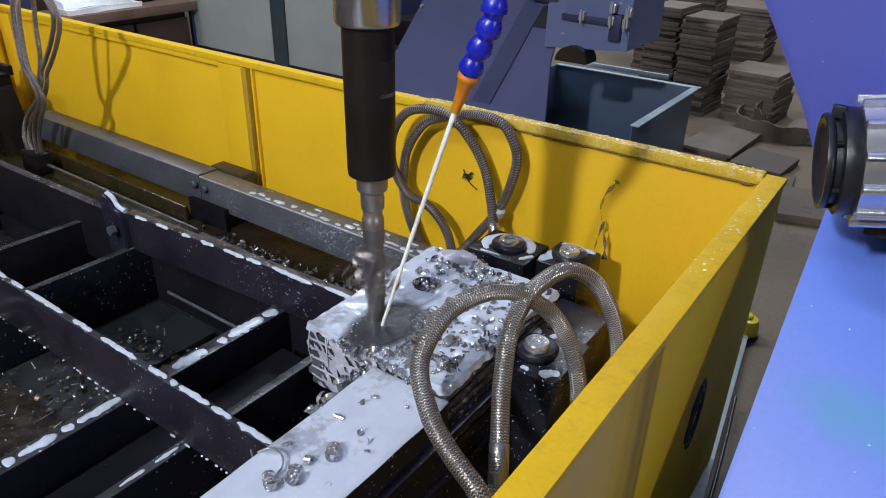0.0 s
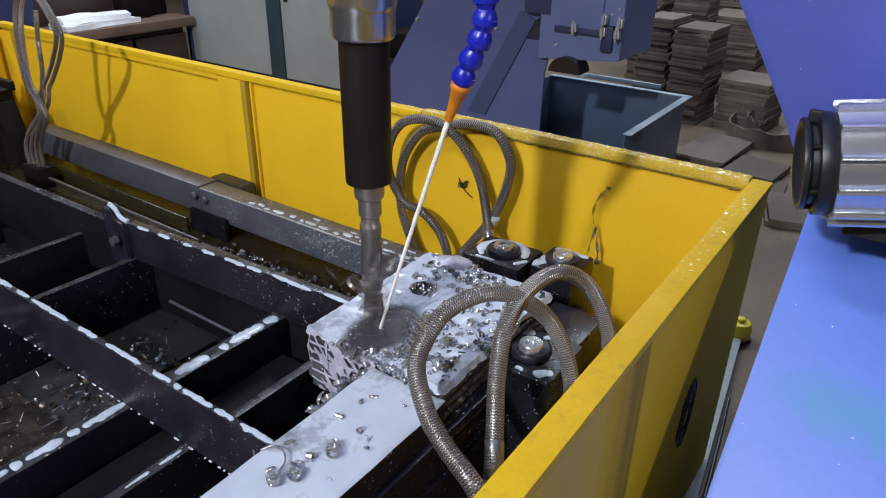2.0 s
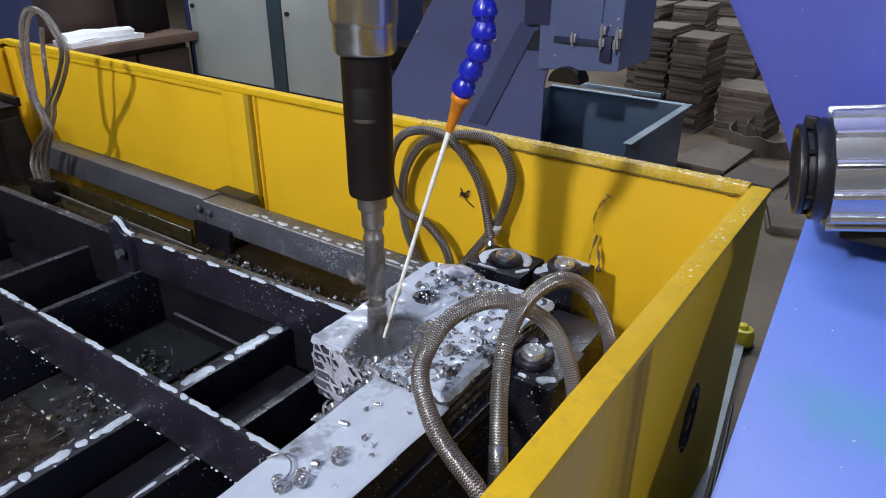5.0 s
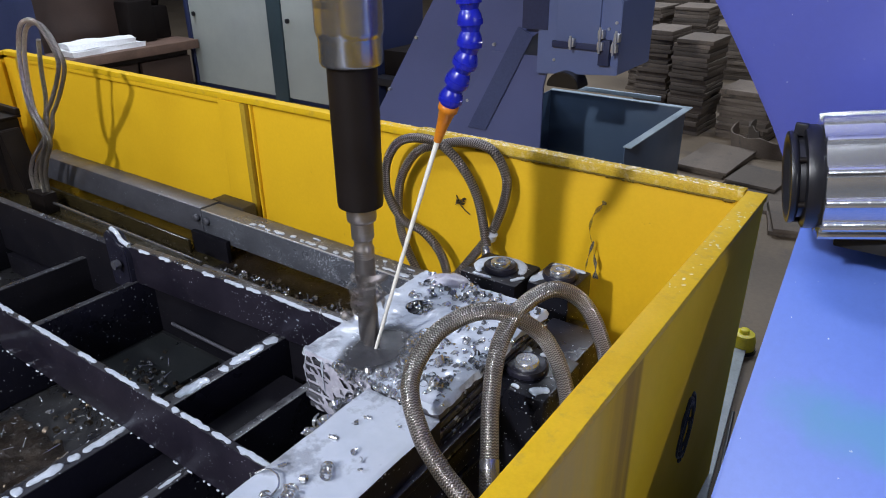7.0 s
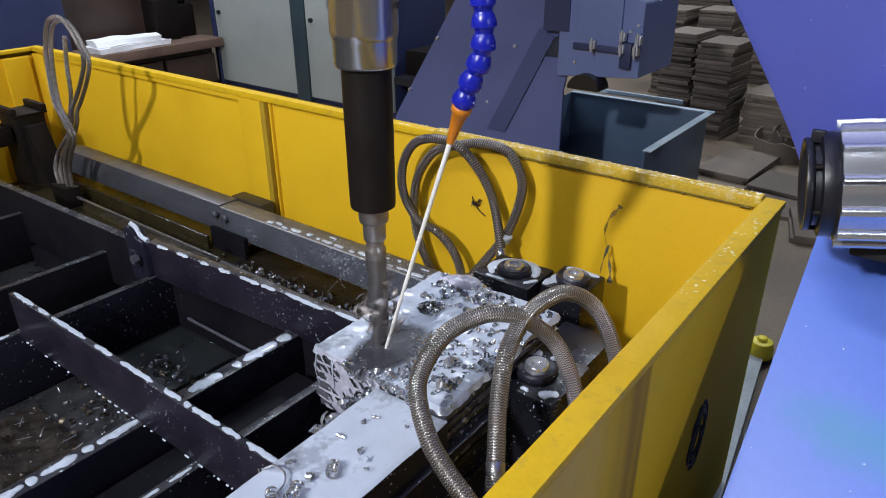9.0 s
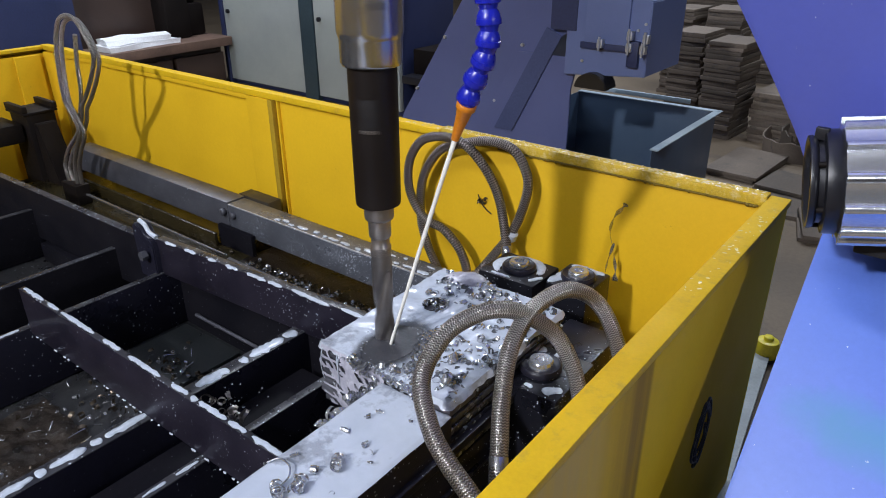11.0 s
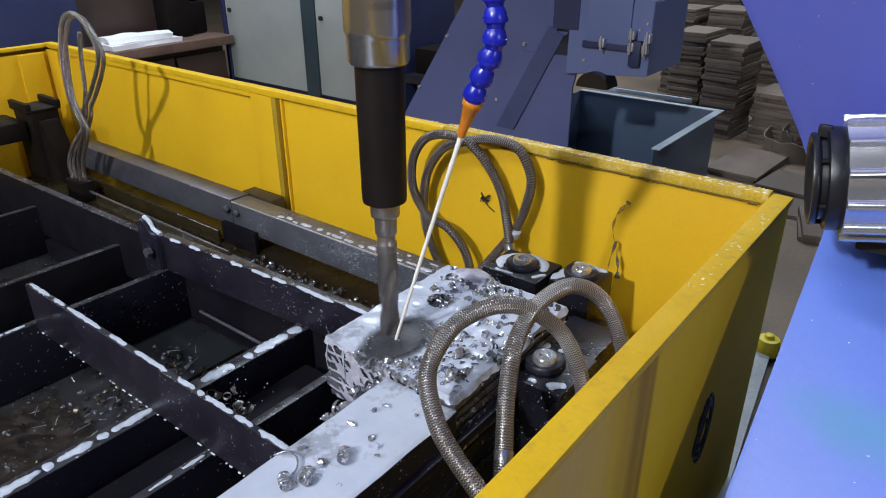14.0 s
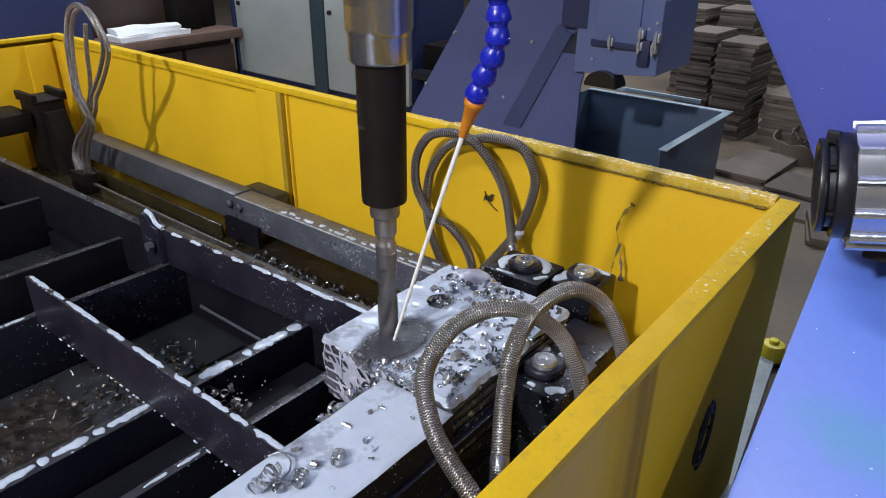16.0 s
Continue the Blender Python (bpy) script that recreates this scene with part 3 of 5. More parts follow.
def film(bm, x0, x1, y0, y1, z, nx, ny, holes=(), amp=0.0015, ragged=0.006, skirt=0.004):
    """A wet sheet with a ragged edge, a rippled top and open holes."""
    g = {}
    for i in range(nx + 1):
        for j in range(ny + 1):
            u, v = i / nx, j / ny
            e = Vector((u * 9, v * 9, z))
            px = x0 + (x1 - x0) * u + (ragged * noise.noise(e * 1.7) if i in (0, nx) else 0)
            py = y0 + (y1 - y0) * v + (ragged * noise.noise(e * 1.9 + Vector((5, 1, 0))) if j in (0, ny) else 0)
            pz = z + amp * noise.noise(Vector((px * 25, py * 25, 0))) + 0.5 * amp * noise.noise(Vector((px * 80, py * 80, 3)))
            if i in (0, nx) or j in (0, ny):
                pz = z - skirt
            g[i, j] = bm.verts.new((px, py, pz))
    for i in range(nx):
        for j in range(ny):
            q = (g[i, j], g[i + 1, j], g[i + 1, j + 1], g[i, j + 1])
            c = sum((v.co for v in q), Vector()) / 4
            if any((c.x - hx) ** 2 + (c.y - hy) ** 2 < hr * hr for hx, hy, hr in holes):
                continue
            bm.faces.new(q).smooth = True
    return bm


AX, AY, TOP = -0.534, -0.770, 0.700
HOLE = (-0.537, -0.592, 0.030)
work = base("plate_stack", -0.46, -0.64, 0.55, "stack of clamped steel plates being drilled, flooded with milky coolant", "workpiece")
zz = 0.555
for k in range(6):
    dx, dy = random.uniform(-0.006, 0.004), random.uniform(-0.006, 0.003)
    piece("plate", boxed(-0.634 + dx, -0.285, -0.866 + dy, -0.43, zz, zz + 0.0145, 0.0025), PLATE, work)
    if k:
        # added dark core, so that the slot between plates looks shaded
        piece("spacer", boxed(-0.615, -0.29, -0.85, -0.44, zz - 0.0087, zz, 0), DARK, work)
    zz += 0.0232
piece("coolant_film", film(bmesh.new(), -0.64, -0.283, -0.870, -0.428, TOP + 0.003, 70, 84, ((AX, AY, 0.019), HOLE), 0.0034, 0.010, 0.012), COOLANT, work, "rippled milky coolant film")
piece("drilled_hole", lathe(bmesh.new(), [(0.031, 0.0), (0.029, -0.004), (0.028, -0.05), (0.001, -0.052)], pose(HOLE[0], HOLE[1], TOP + 0.004), 28, False), DARK, work, "open drilled hole")
piece("coolant_film", film(bmesh.new(), -0.449, -0.2745, -2.2, -0.873, 0.687, 36, 160, (), 0.0012, 0.004, 0.004), COOLANT, beam, "milky coolant film")
bm = bmesh.new()
g = {}
for i in range(71):
    for j in range(49):
        u, v = i / 70, j / 48
        cx = -0.628 + 0.183 * u + (0.012 * noise.noise(Vector((0, v * 5, 7))) if i == 0 else 0)
        cz = TOP + 0.002 - 0.14 * v
        cy = -0.8685 - 0.005 * math.sin(min(1.0, v * 4) * math.pi / 2) + 0.003 * noise.noise(Vector((u * 9, v * 3, 1)))
        g[i, j] = bm.verts.new((cx, cy, cz))
for i in range(70):
    for j in range(48):
        # torn into a web of strands, open in slanting slots
        if (j + int(2 * noise.noise(Vector((i * 0.11, j * 0.02, 3))))) % 8 not in (0, 1) and noise.noise(Vector((i * 0.17 - j * 0.13, j * 0.045 + i * 0.02, 11))) > 0.20 - 0.42 * (j / 48) * (1 - 0.6 * i / 70) - 0.22 * max(0.0, 1 - i / 18) + (0.3 if j < 3 else 0):
            continue
        bm.faces.new((g[i, j], g[i + 1, j], g[i + 1, j + 1], g[i, j + 1])).smooth = True
piece("coolant_curtain", bm, THIN, work, "sheet of coolant running down the plates")
bm = bmesh.new()
bmesh.ops.create_uvsphere(bm, u_segments=28, v_segments=14, radius=1.0, matrix=Matrix.Translation((-0.555, -0.452, TOP + 0.001)) @ Matrix.Rotation(0.5, 4, "Z") @ Matrix.Diagonal((0.055, 0.036, 0.017, 1)))
for v in bm.verts:
    v.co.z += 0.004 * noise.noise(v.co * 60)
for f in bm.faces:
    f.smooth = True
piece("coolant_bulge", bm, THIN, work, "glassy bulge of draining coolant")
# run-off dripping down the plates
for k in range(3):
    bm = bmesh.new()
    sx, fall = random.uniform(-0.63, -0.57), random.uniform(0.04, 0.13)
    w = random.uniform(0.0015, 0.003)
    tube(bm, [(sx, -0.862, TOP), (sx + random.uniform(-0.003, 0.003), -0.8745, TOP - 0.012), (sx + random.uniform(-0.004, 0.004), -0.876, TOP - fall * 0.6), (sx + random.uniform(-0.005, 0.005), -0.872, TOP - fall)], w, 8, 5, lambda t: 1.0 - 0.7 * t)
    piece("drip", bm, COOLANT, work, "streak of coolant")
for k in range(6):
    bm = bmesh.new()
    sy, fall = random.uniform(-0.86, -0.55), random.uniform(0.04, 0.12)
    tube(bm, [(-0.635, sy, TOP), (-0.643, sy, TOP - 0.012), (-0.644, sy + random.uniform(-0.01, 0.01), TOP - fall)], random.uniform(0.003, 0.006), 8, 5, lambda t: 1.0 - 0.7 * t)
    piece("drip", bm, COOLANT, work, "streak of coolant")

# coolant thrown clear round the cutter: a shallow dark swirl
sw = base("coolant_swirl", AX + 0.034, AY - 0.012, TOP + 0.005, "dark thin swirl of oily coolant round the drill", "coolant swirl")
bm = bmesh.new()
rings = []
for k, (rr, hh) in enumerate(((0.003, 0.0004), (0.035, 0.0016), (0.065, 0.0022), (0.095, 0.0020), (0.124, 0.0008))):
    ring = []
    for i in range(64):
        a = 2 * math.pi * i / 64
        q = rr * (1 + (0.07 if k > 2 else 0.02) * noise.noise(Vector((math.cos(a) * 2, math.sin(a) * 2, 4))))
        ring.append(bm.verts.new((q * math.cos(a), q * math.sin(a), hh)))
    rings.append(ring)
for a, b in zip(rings, rings[1:]):
    for i in range(64):
        bm.faces.new((a[i], a[(i + 1) % 64], b[(i + 1) % 64], b[i])).smooth = True
SWIRL = surface("oily_swirl", (0.040, 0.041, 0.048), (0.065, 0.066, 0.076), 18.0, 90.0, (0.12, 0.3), 0.2, 0.5)
nt = SWIRL.node_tree
tc = nt.nodes.new("ShaderNodeTexCoord")
far = nt.nodes.new("ShaderNodeVectorMath")
far.operation = "LENGTH"
squash = nt.nodes.new("ShaderNodeMapping")
squash.inputs["Rotation"].default_value = (0, 0, radians(-40))
squash.inputs["Scale"].default_value = (1.28, 0.80, 1.0)
nt.links.new(tc.outputs["Object"], squash.inputs[0])
nt.links.new(squash.outputs[0], far.inputs[0])
fray = noise_of(nt, 55.0, 4.0, 0.6)
edge = nt.nodes.new("ShaderNodeMath")
edge.operation = "MULTIPLY_ADD"
edge.inputs[1].default_value = 0.022
nt.links.new(fray.outputs[0], edge.inputs[0])
nt.links.new(far.outputs["Value"], edge.inputs[2])
nt.links.new(ramp(nt, edge.outputs[0], 0.074, 0.104, 1.0, 0.0), nt.nodes["Principled BSDF"].inputs["Alpha"])
part("swirl", bm, SWIRL, sw)
bm = bmesh.new()
for k in range(90):
    a = random.uniform(0, 2 * math.pi)
    q = Vector((random.uniform(0.070, 0.088) * math.cos(a) / 1.28, random.uniform(0.070, 0.088) * math.sin(a) / 0.80, 0.0014))
    q = Matrix.Rotation(radians(40), 3, "Z") @ q
    r = random.uniform(0.0008, 0.0026)
    bmesh.ops.create_icosphere(bm, subdivisions=1, radius=1.0, matrix=Matrix.Translation(q) @ Matrix.Diagonal((r * 1.4, r, r * 0.6, 1)))
tagged(part("foam", bm, PUDDLE, sw, "pale foam beads at the swirl's edge"), kind="stuff")


# ---- swarf ----
def curl(bm, at, r, turns, pitch, width, m, seg=14):
    n = max(6, int(seg * turns))
    prev = None
    for i in range(n + 1):
        a = 2 * math.pi * turns * i / n
        rr = r * (1 + 0.15 * math.sin(a * 0.7))
        c = Vector((rr * math.cos(a), rr * math.sin(a), pitch * a / (2 * math.pi)))
        lo, hi = bm.verts.new(at + m @ c), bm.verts.new(at + m @ (c + Vector((0.15 * width * math.cos(a), 0.15 * width * math.sin(a), width))))
        if prev:
            bm.faces.new((prev[0], lo, hi, prev[1])).smooth = True
        prev = (lo, hi)


def swarf(bm, count, xs, ys, z, size=(0.004, 0.010), keep=None):
    k = 0
    while k < count:
        x, y = random.uniform(*xs), random.uniform(*ys)
        if keep and not keep(x, y):
            continue
        k += 1
        m = Euler((random.uniform(0, 6.3), random.uniform(0, 6.3), random.uniform(0, 6.3))).to_matrix()
        r = random.uniform(*size)
        curl(bm, Vector((x, y, z + r * random.uniform(0.3, 1.0))), r, random.uniform(0.5, 1.8), random.uniform(0.002, 0.008), random.uniform(0.004, 0.011), m)
    return bm


clear = lambda x, y: (x - AX - 0.02) ** 2 + (y - AY) ** 2 > 0.085 ** 2
bm = swarf(bmesh.new(), 180, (-0.45, -0.29), (-0.85, -0.46), TOP - 0.006, (0.0035, 0.0105), keep=clear)
swarf(bm, 90, (-0.60, -0.36), (-0.56, -0.44), TOP - 0.002, (0.003, 0.010), keep=clear)
swarf(bm, 70, (-0.56, -0.36), (-0.885, -0.83), TOP - 0.005, (0.003, 0.009), keep=clear)
swarf(bm, 14, (HOLE[0] - 0.03, HOLE[0] + 0.035), (HOLE[1] - 0.025, HOLE[1] + 0.03), TOP)
dim = swarf(bmesh.new(), 120, (-0.45, -0.29), (-0.85, -0.45), TOP - 0.005, (0.003, 0.009), keep=clear)
swarf(dim, 45, (-0.60, -0.40), (-0.55, -0.44), TOP - 0.004, (0.003, 0.008), keep=clear)
thing("metal_chips", dim, GREY_CHIP, "grey curled steel chips half sunk in milky coolant", "metal chips", kind="stuff")
thing("metal_chips", bm, CHIP, "bright curled steel chips lying on the wet plates", "metal chips", kind="stuff")
bm = swarf(bmesh.new(), 12, (-0.43, -0.30), (-1.20, -0.90), 0.688, (0.002, 0.004))
for cx, cy in ((-0.36, -1.075), (-0.352, -1.10), (-0.36, -1.135), (-0.375, -1.165), (-0.385, -1.19)):
    swarf(bm, 1, (cx - 0.018, cx + 0.018), (cy - 0.02, cy + 0.02), 0.69, (0.003, 0.007))
for bx, by, br, tn, az in ((-0.352, -1.085, 0.0095, 3.2, 0.5), (-0.362, -1.155, 0.010, 3.6, 0.3), (-0.39, -1.19, 0.009, 3.0, 0.9)):
    curl(bm, Vector((bx, by, 0.688 + br)), br, tn, 0.008, 0.0055, (Matrix.Rotation(az, 3, "Z") @ Matrix.Rotation(radians(88), 3, "X")), 22)
tube(bm, [(-0.445, -1.165, 0.691), (-0.43, -1.15, 0.697), (-0.405, -1.15, 0.697), (-0.388, -1.165, 0.694), (-0.385, -1.185, 0.690)], 0.0018, 6, 6)
thing("metal_chips", bm, CHIP, "bright curled steel chips lying on the flooded beam", "metal chips", kind="stuff")
bm = swarf(bmesh.new(), 260, (-1.62, -0.5), (-1.6, -0.62), 0.217, (0.004, 0.012))
swarf(bm, 90, (-2.0, -0.7), (-0.53, -0.24), 0.302, (0.004, 0.010))
swarf(bm, 30, (-0.56, -0.46), (-1.05, -0.9), 0.46, (0.006, 0.016))
bright = swarf(bmesh.new(), 380, (-1.75, -0.72), (-0.48, -0.22), 0.303, (0.003, 0.009))
swarf(bright, 45, (-1.45, -0.70), (-0.47, -0.23), 0.305, (0.008, 0.016))
swarf(bright, 60, (-1.04, -0.5), (-1.5, -0.66), 0.22, (0.003, 0.008))
swarf(bright, 45, (-1.62, -1.1), (-1.5, -0.7), 0.235, (0.002, 0.006))
swarf(bright, 26, (-0.474, -0.452), (-1.02, -0.885), 0.655, (0.007, 0.015))
swarf(bright, 14, (-0.49, -0.452), (-0.97, -0.885), 0.625, (0.008, 0.016))
swarf(bright, 80, (-1.55, -1.09), (-0.90, -0.74), 0.232, (0.0025, 0.0065))
swarf(bm, 110, (-1.55, -1.09), (-0.90, -0.76), 0.232, (0.003, 0.008))
for k in range(44):
    sx, sy = random.uniform(-1.62, -1.1), random.uniform(-1.6, -0.68)
    a, L = random.uniform(0, 6.28), random.uniform(0.015, 0.05)
    z0 = 0.246
    rod(bright, (sx, sy, z0), (sx + L * math.cos(a), sy + L * math.sin(a), z0 + random.uniform(0.0, 0.02)), 0.0016, 0.0008, 5)
thing("metal_chips", bright, CHIP, "bright steel chips scattered in the tray", "metal chips", kind="stuff")
swarf(bm, 200, (-1.76, -0.70), (-0.48, -0.21), 0.303, (0.004, 0.012))
thing("metal_chips", bm, CHIP_DARK, "dull steel chips heaped in the tray bottom", "metal chips", kind="stuff")
for pts in ([(-1.17, -1.20, 0.22), (-1.16, -1.21, 0.30), (-1.15, -1.20, 0.37), (-1.135, -1.18, 0.395)], [(-0.575, -1.085, 0.56), (-0.565, -1.09, 0.53), (-0.575, -1.087, 0.50), (-0.56, -1.086, 0.46)]):
    thing("long_chip", tube(bmesh.new(), pts, 0.0022, 6, 6), CHIP, "long thin steel chip sticking up from the tray", "metal chip", "long chips")

thing("sludge_heap", film(bmesh.new(), -1.64, -1.075, -1.75, -1.095, 0.226, 70, 80, (), 0.010, 0.02, 0.012), SLUDGE, "wet brown heap of sludge and fine chips", "sludge", kind="stuff")
# ---- puddles lying on the bars ----
def puddle(bm, x, y, z, lx, ly, ang):
    """A raised pool, lx by ly, whose two long shores wander on their own."""
    n, rows = 26, []
    for i in range(n + 1):
        u = -1 + 2 * i / n
        env = max(0.0, 1 - abs(u) ** 3.5) ** 0.5
        k = lx * 55 * u
        up = ly * env * (0.80 + 0.55 * noise.noise(Vector((x * 31 + k, y * 17, 2.0))))
        dn = ly * env * (0.80 + 0.55 * noise.noise(Vector((x * 31 + k, y * 17, 9.0))))
        hh = 0.0035 * min(1.0, env * 1.5)
        row = []
        for v, h in ((-dn, 0.0), (-0.8 * dn, 0.8 * hh), (0.0, hh), (0.8 * up, 0.8 * hh), (up, 0.0)):
            px = lx * u
            row.append(bm.verts.new((x + px * math.cos(ang) - v * math.sin(ang), y + px * math.sin(ang) + v * math.cos(ang), z + h)))
        rows.append(row)
    for a, b in zip(rows, rows[1:]):
        for i in range(4):
            bm.faces.new((a[i], a[i + 1], b[i + 1], b[i])).smooth = True
    return bm


def puddles(z, spots, horizontal):
    for x, y, l, w in spots:
        thing("coolant_puddle", puddle(bmesh.new(), x, y, z, l, w, 0 if horizontal else math.pi / 2), PUDDLE, "white puddle of milky coolant on a black bar", "coolant puddle", "coolant puddles")


puddles(0.5805, [(x, -1.066, l, 0.0085) for x, l in ((-1.59, 0.06), (-1.475, 0.03), (-1.345, 0.09), (-1.175, 0.04), (-1.03, 0.07), (-0.885, 0.032), (-0.83, 0.012), (-0.765, 0.05), (-0.68, 0.03), (-0.585, 0.05))], True)
puddles(0.4320, [(-1.057, y, l, 0.023 if y > -1 else 0.0155) for y, l in ((-0.62, 0.022), (-0.705, 0.060), (-0.785, 0.012), (-0.885, 0.050), (-1.125, 0.055), (-1.20, 0.014), (-1.265, 0.042), (-1.325, 0.012), (-1.40, 0.06), (-1.49, 0.02), (-1.55, 0.04))], False)
puddles(0.4305, [(-0.817, y, l, 0.007) for y, l in ((-1.12, 0.03), (-1.20, 0.03))], False)
puddles(0.4305, [(-1.707, y, l, 0.010) for y, l in ((-1.12, 0.03), (-1.19, 0.04))], False)
rail_pools, x = [], -1.66
while x < -0.70:
    half = random.uniform(0.008, 0.030)
    rail_pools.append((x + half, random.uniform(-0.170, -0.150), half, random.uniform(0.006, 0.012)))
    if random.random() < 0.5:
        rail_pools.append((x + half + random.uniform(-0.01, 0.02), random.uniform(-0.140, -0.118), half * 0.7, random.uniform(0.004, 0.008)))
    x += 2 * half + random.choice((0.006, 0.012, 0.03))
puddles(0.4855, rail_pools, True)
puddles(0.5555, [(x, -0.60 + 0.06 * (x + 1.3), l, 0.009) for x, l in ((-0.80, 0.09), (-1.00, 0.08), (-1.14, 0.03), (-1.22, 0.045), (-1.33, 0.03), (-1.42, 0.02), (-1.53, 0.03), (-1.63, 0.03))], True)


# ---- hydraulic clamps ----
def clamp(x, y, z, sx, sy, h, label, pools=(), arc=None):
    ob = base("hydraulic_clamp", x, y, z, label, "clamp", "hydraulic clamps")
    piece("body", boxed(x - sx, x + sx, y - sy, y + sy, z, z + h, 0.006), CLAMP, ob)
    top = z + h
    col = piece("collar", lathe(bmesh.new(), [(0.034, 0.0), (0.046, 0.001), (0.046, 0.010), (0.042, 0.014), (0.034, 0.010)], pose(x, y, top), 32), BLACK, ob)
    part("bolt_head", shifted(lathe(bmesh.new(), [(0.027, 0.005), (0.027, 0.020), (0.024, 0.024), (0.013, 0.024), (0.012, 0.018), (0.001, 0.018)], pose(x, y, top), 24, False), ob), CHIP, col, "bright round bolt head")
    for dx, dy, lx, ly, turn in pools:
        piece("coolant_pool", puddle(bmesh.new(), x + dx, y + dy, top + 0.0005, lx, ly, radians(turn)), PUDDLE, ob, "white coolant pool")
    if arc:
        bm, prev = bmesh.new(), None
        for k in range(41):
            a = radians(arc[0] + (arc[1] - arc[0]) * k / 40)
            env = math.sin(math.pi * k / 40) ** 0.4
            mid, half = 0.061, 0.002 + env * (0.0145 + 0.005 * noise.noise(Vector((k * 0.3, x, y))))
            row = [bm.verts.new((x + q * math.cos(a), y + q * 0.95 * math.sin(a), top + h)) for q, h in ((mid - half, 0.0), (mid - 0.7 * half, 0.003), (mid + 0.7 * half, 0.003), (mid + half, 0.0))]
            if prev:
                for c in range(3):
                    bm.faces.new((prev[c], prev[c + 1], row[c + 1], row[c])).smooth = True
            prev = row
        piece("coolant_pool", bm, PUDDLE, ob, "white coolant pool lying round the bolt")
    return ob


clamp(-0.525, -0.245, 0.43, 0.085, 0.07, 0.23, "black hydraulic clamp block with round bolt, wet with coolant", ((0.070, -0.030, 0.022, 0.008, 60), (-0.02, -0.062, 0.03, 0.005, 0)), (-5, 235))
clamp(-0.375, -0.19, 0.43, 0.06, 0.07, 0.225, "black hydraulic clamp block beside the yellow panel, wet", ((-0.042, -0.01, 0.058, 0.018, 80), (0.0, 0.055, 0.050, 0.016, 0), (0.03, -0.055, 0.02, 0.010, 10)))
clamp(-0.25, -0.59, 0.30, 0.085, 0.085, 0.345, "black hydraulic clamp block beside the plate stack, wet", ((0.060, -0.055, 0.022, 0.014, 35), (0.012, -0.070, 0.010, 0.007, 0), (-0.048, -0.045, 0.010, 0.007, 0), (-0.050, 0.055, 0.030, 0.020, 20), (0.01, 0.07, 0.016, 0.010, 60), (-0.068, 0.0, 0.014, 0.010, 80)))
piece_ob = base("clamp_bracket", -0.25, -0.4, 0.3, "black steel clamp bracket between the blocks", "bracket")
piece("upright", boxed(-0.335, -0.20, -0.49, -0.30, 0.3, 0.60, 0.006), BLACK, piece_ob)


# ---- hoses ----
def hose(pts, r, label, group, ferrule=None, sheath=BRAID):
    ob = thing("braided_hose", tube(bmesh.new(), pts, r, 20, 9), sheath, label, "hose", group)
    for a, b in ((pts[0], pts[1]), (pts[-1], pts[-2])):
        a, b = Vector(a), Vector(b)
        part("ferrule", rod(bmesh.new(), a, a + (b - a).normalized() * 0.045, r * 1.18, cap=0.003, seg=24), NOSE, ob, "crimped steel ferrule")
    if ferrule:
        a, b = Vector(ferrule[0]), Vector(ferrule[1])
        part("ferrule", rod(bmesh.new(), a, b, r * 1.08, cap=0.003, seg=24), NOSE, ob, "crimped steel ferrule")
    return ob


hose([(-0.094, -0.995, 0.498), (-0.094, -1.010, 0.598), (-0.118, -1.010, 0.669), (-0.191, -0.990, 0.702), (-0.249, -0.967, 0.734), (-0.307, -0.918, 0.781), (-0.314, -0.850, 0.829), (-0.299, -0.793, 0.849), (-0.266, -0.738, 0.855), (-0.230, -0.682, 0.825), (-0.186, -0.628, 0.754), (-0.134, -0.636, 0.658), (-0.114, -0.645, 0.498)], 0.0168, "braided stainless steel hose looping over the clamp", "front hoses")
hose([(-0.115, -0.942, 0.546), (-0.139, -0.919, 0.613), (-0.167, -0.874, 0.670), (-0.200, -0.819, 0.733), (-0.226, -0.751, 0.799), (-0.232, -0.661, 0.836), (-0.205, -0.575, 0.846), (-0.163, -0.512, 0.793), (-0.112, -0.506, 0.691), (-0.090, -0.512, 0.546)], 0.0168, "braided stainless steel hose with crimped end fitting", "front hoses", ((-0.136, -0.923, 0.608), (-0.162, -0.882, 0.660)))
hose([(-0.82, -0.08, 0.35), (-0.83, -0.06, 0.45), (-0.86, -0.06, 0.54), (-0.93, -0.06, 0.60), (-1.01, -0.06, 0.62), (-1.07, -0.06, 0.70), (-1.07, -0.06, 0.80), (-1.02, -0.06, 0.88), (-0.94, -0.06, 0.91), (-0.86, -0.05, 0.90), (-0.79, -0.04, 0.84), (-0.74, -0.03, 0.75), (-0.69, -0.06, 0.64), (-0.66, -0.09, 0.58)], 0.0145, "braided steel hose coiled against the yellow panel", "wall hoses", None, BRAID_OLD)
hose([(-0.95, -0.05, 0.34), (-0.955, -0.03, 0.38), (-1.02, -0.03, 0.50), (-1.05, -0.03, 0.60), (-1.04, -0.03, 0.74), (-0.97, -0.03, 0.85), (-0.88, -0.025, 0.89), (-0.78, -0.025, 0.915), (-0.69, -0.03, 0.905), (-0.64, -0.03, 0.83), (-0.65, -0.03, 0.74), (-0.69, -0.03, 0.64), (-0.76, -0.05, 0.53), (-0.80, -0.1, 0.46)], 0.0145, "braided steel hose coiled against the yellow panel", "wall hoses", None, BRAID_OLD)
tie = [o for o in scene.objects if o.name.startswith("braided_hose")][-1]
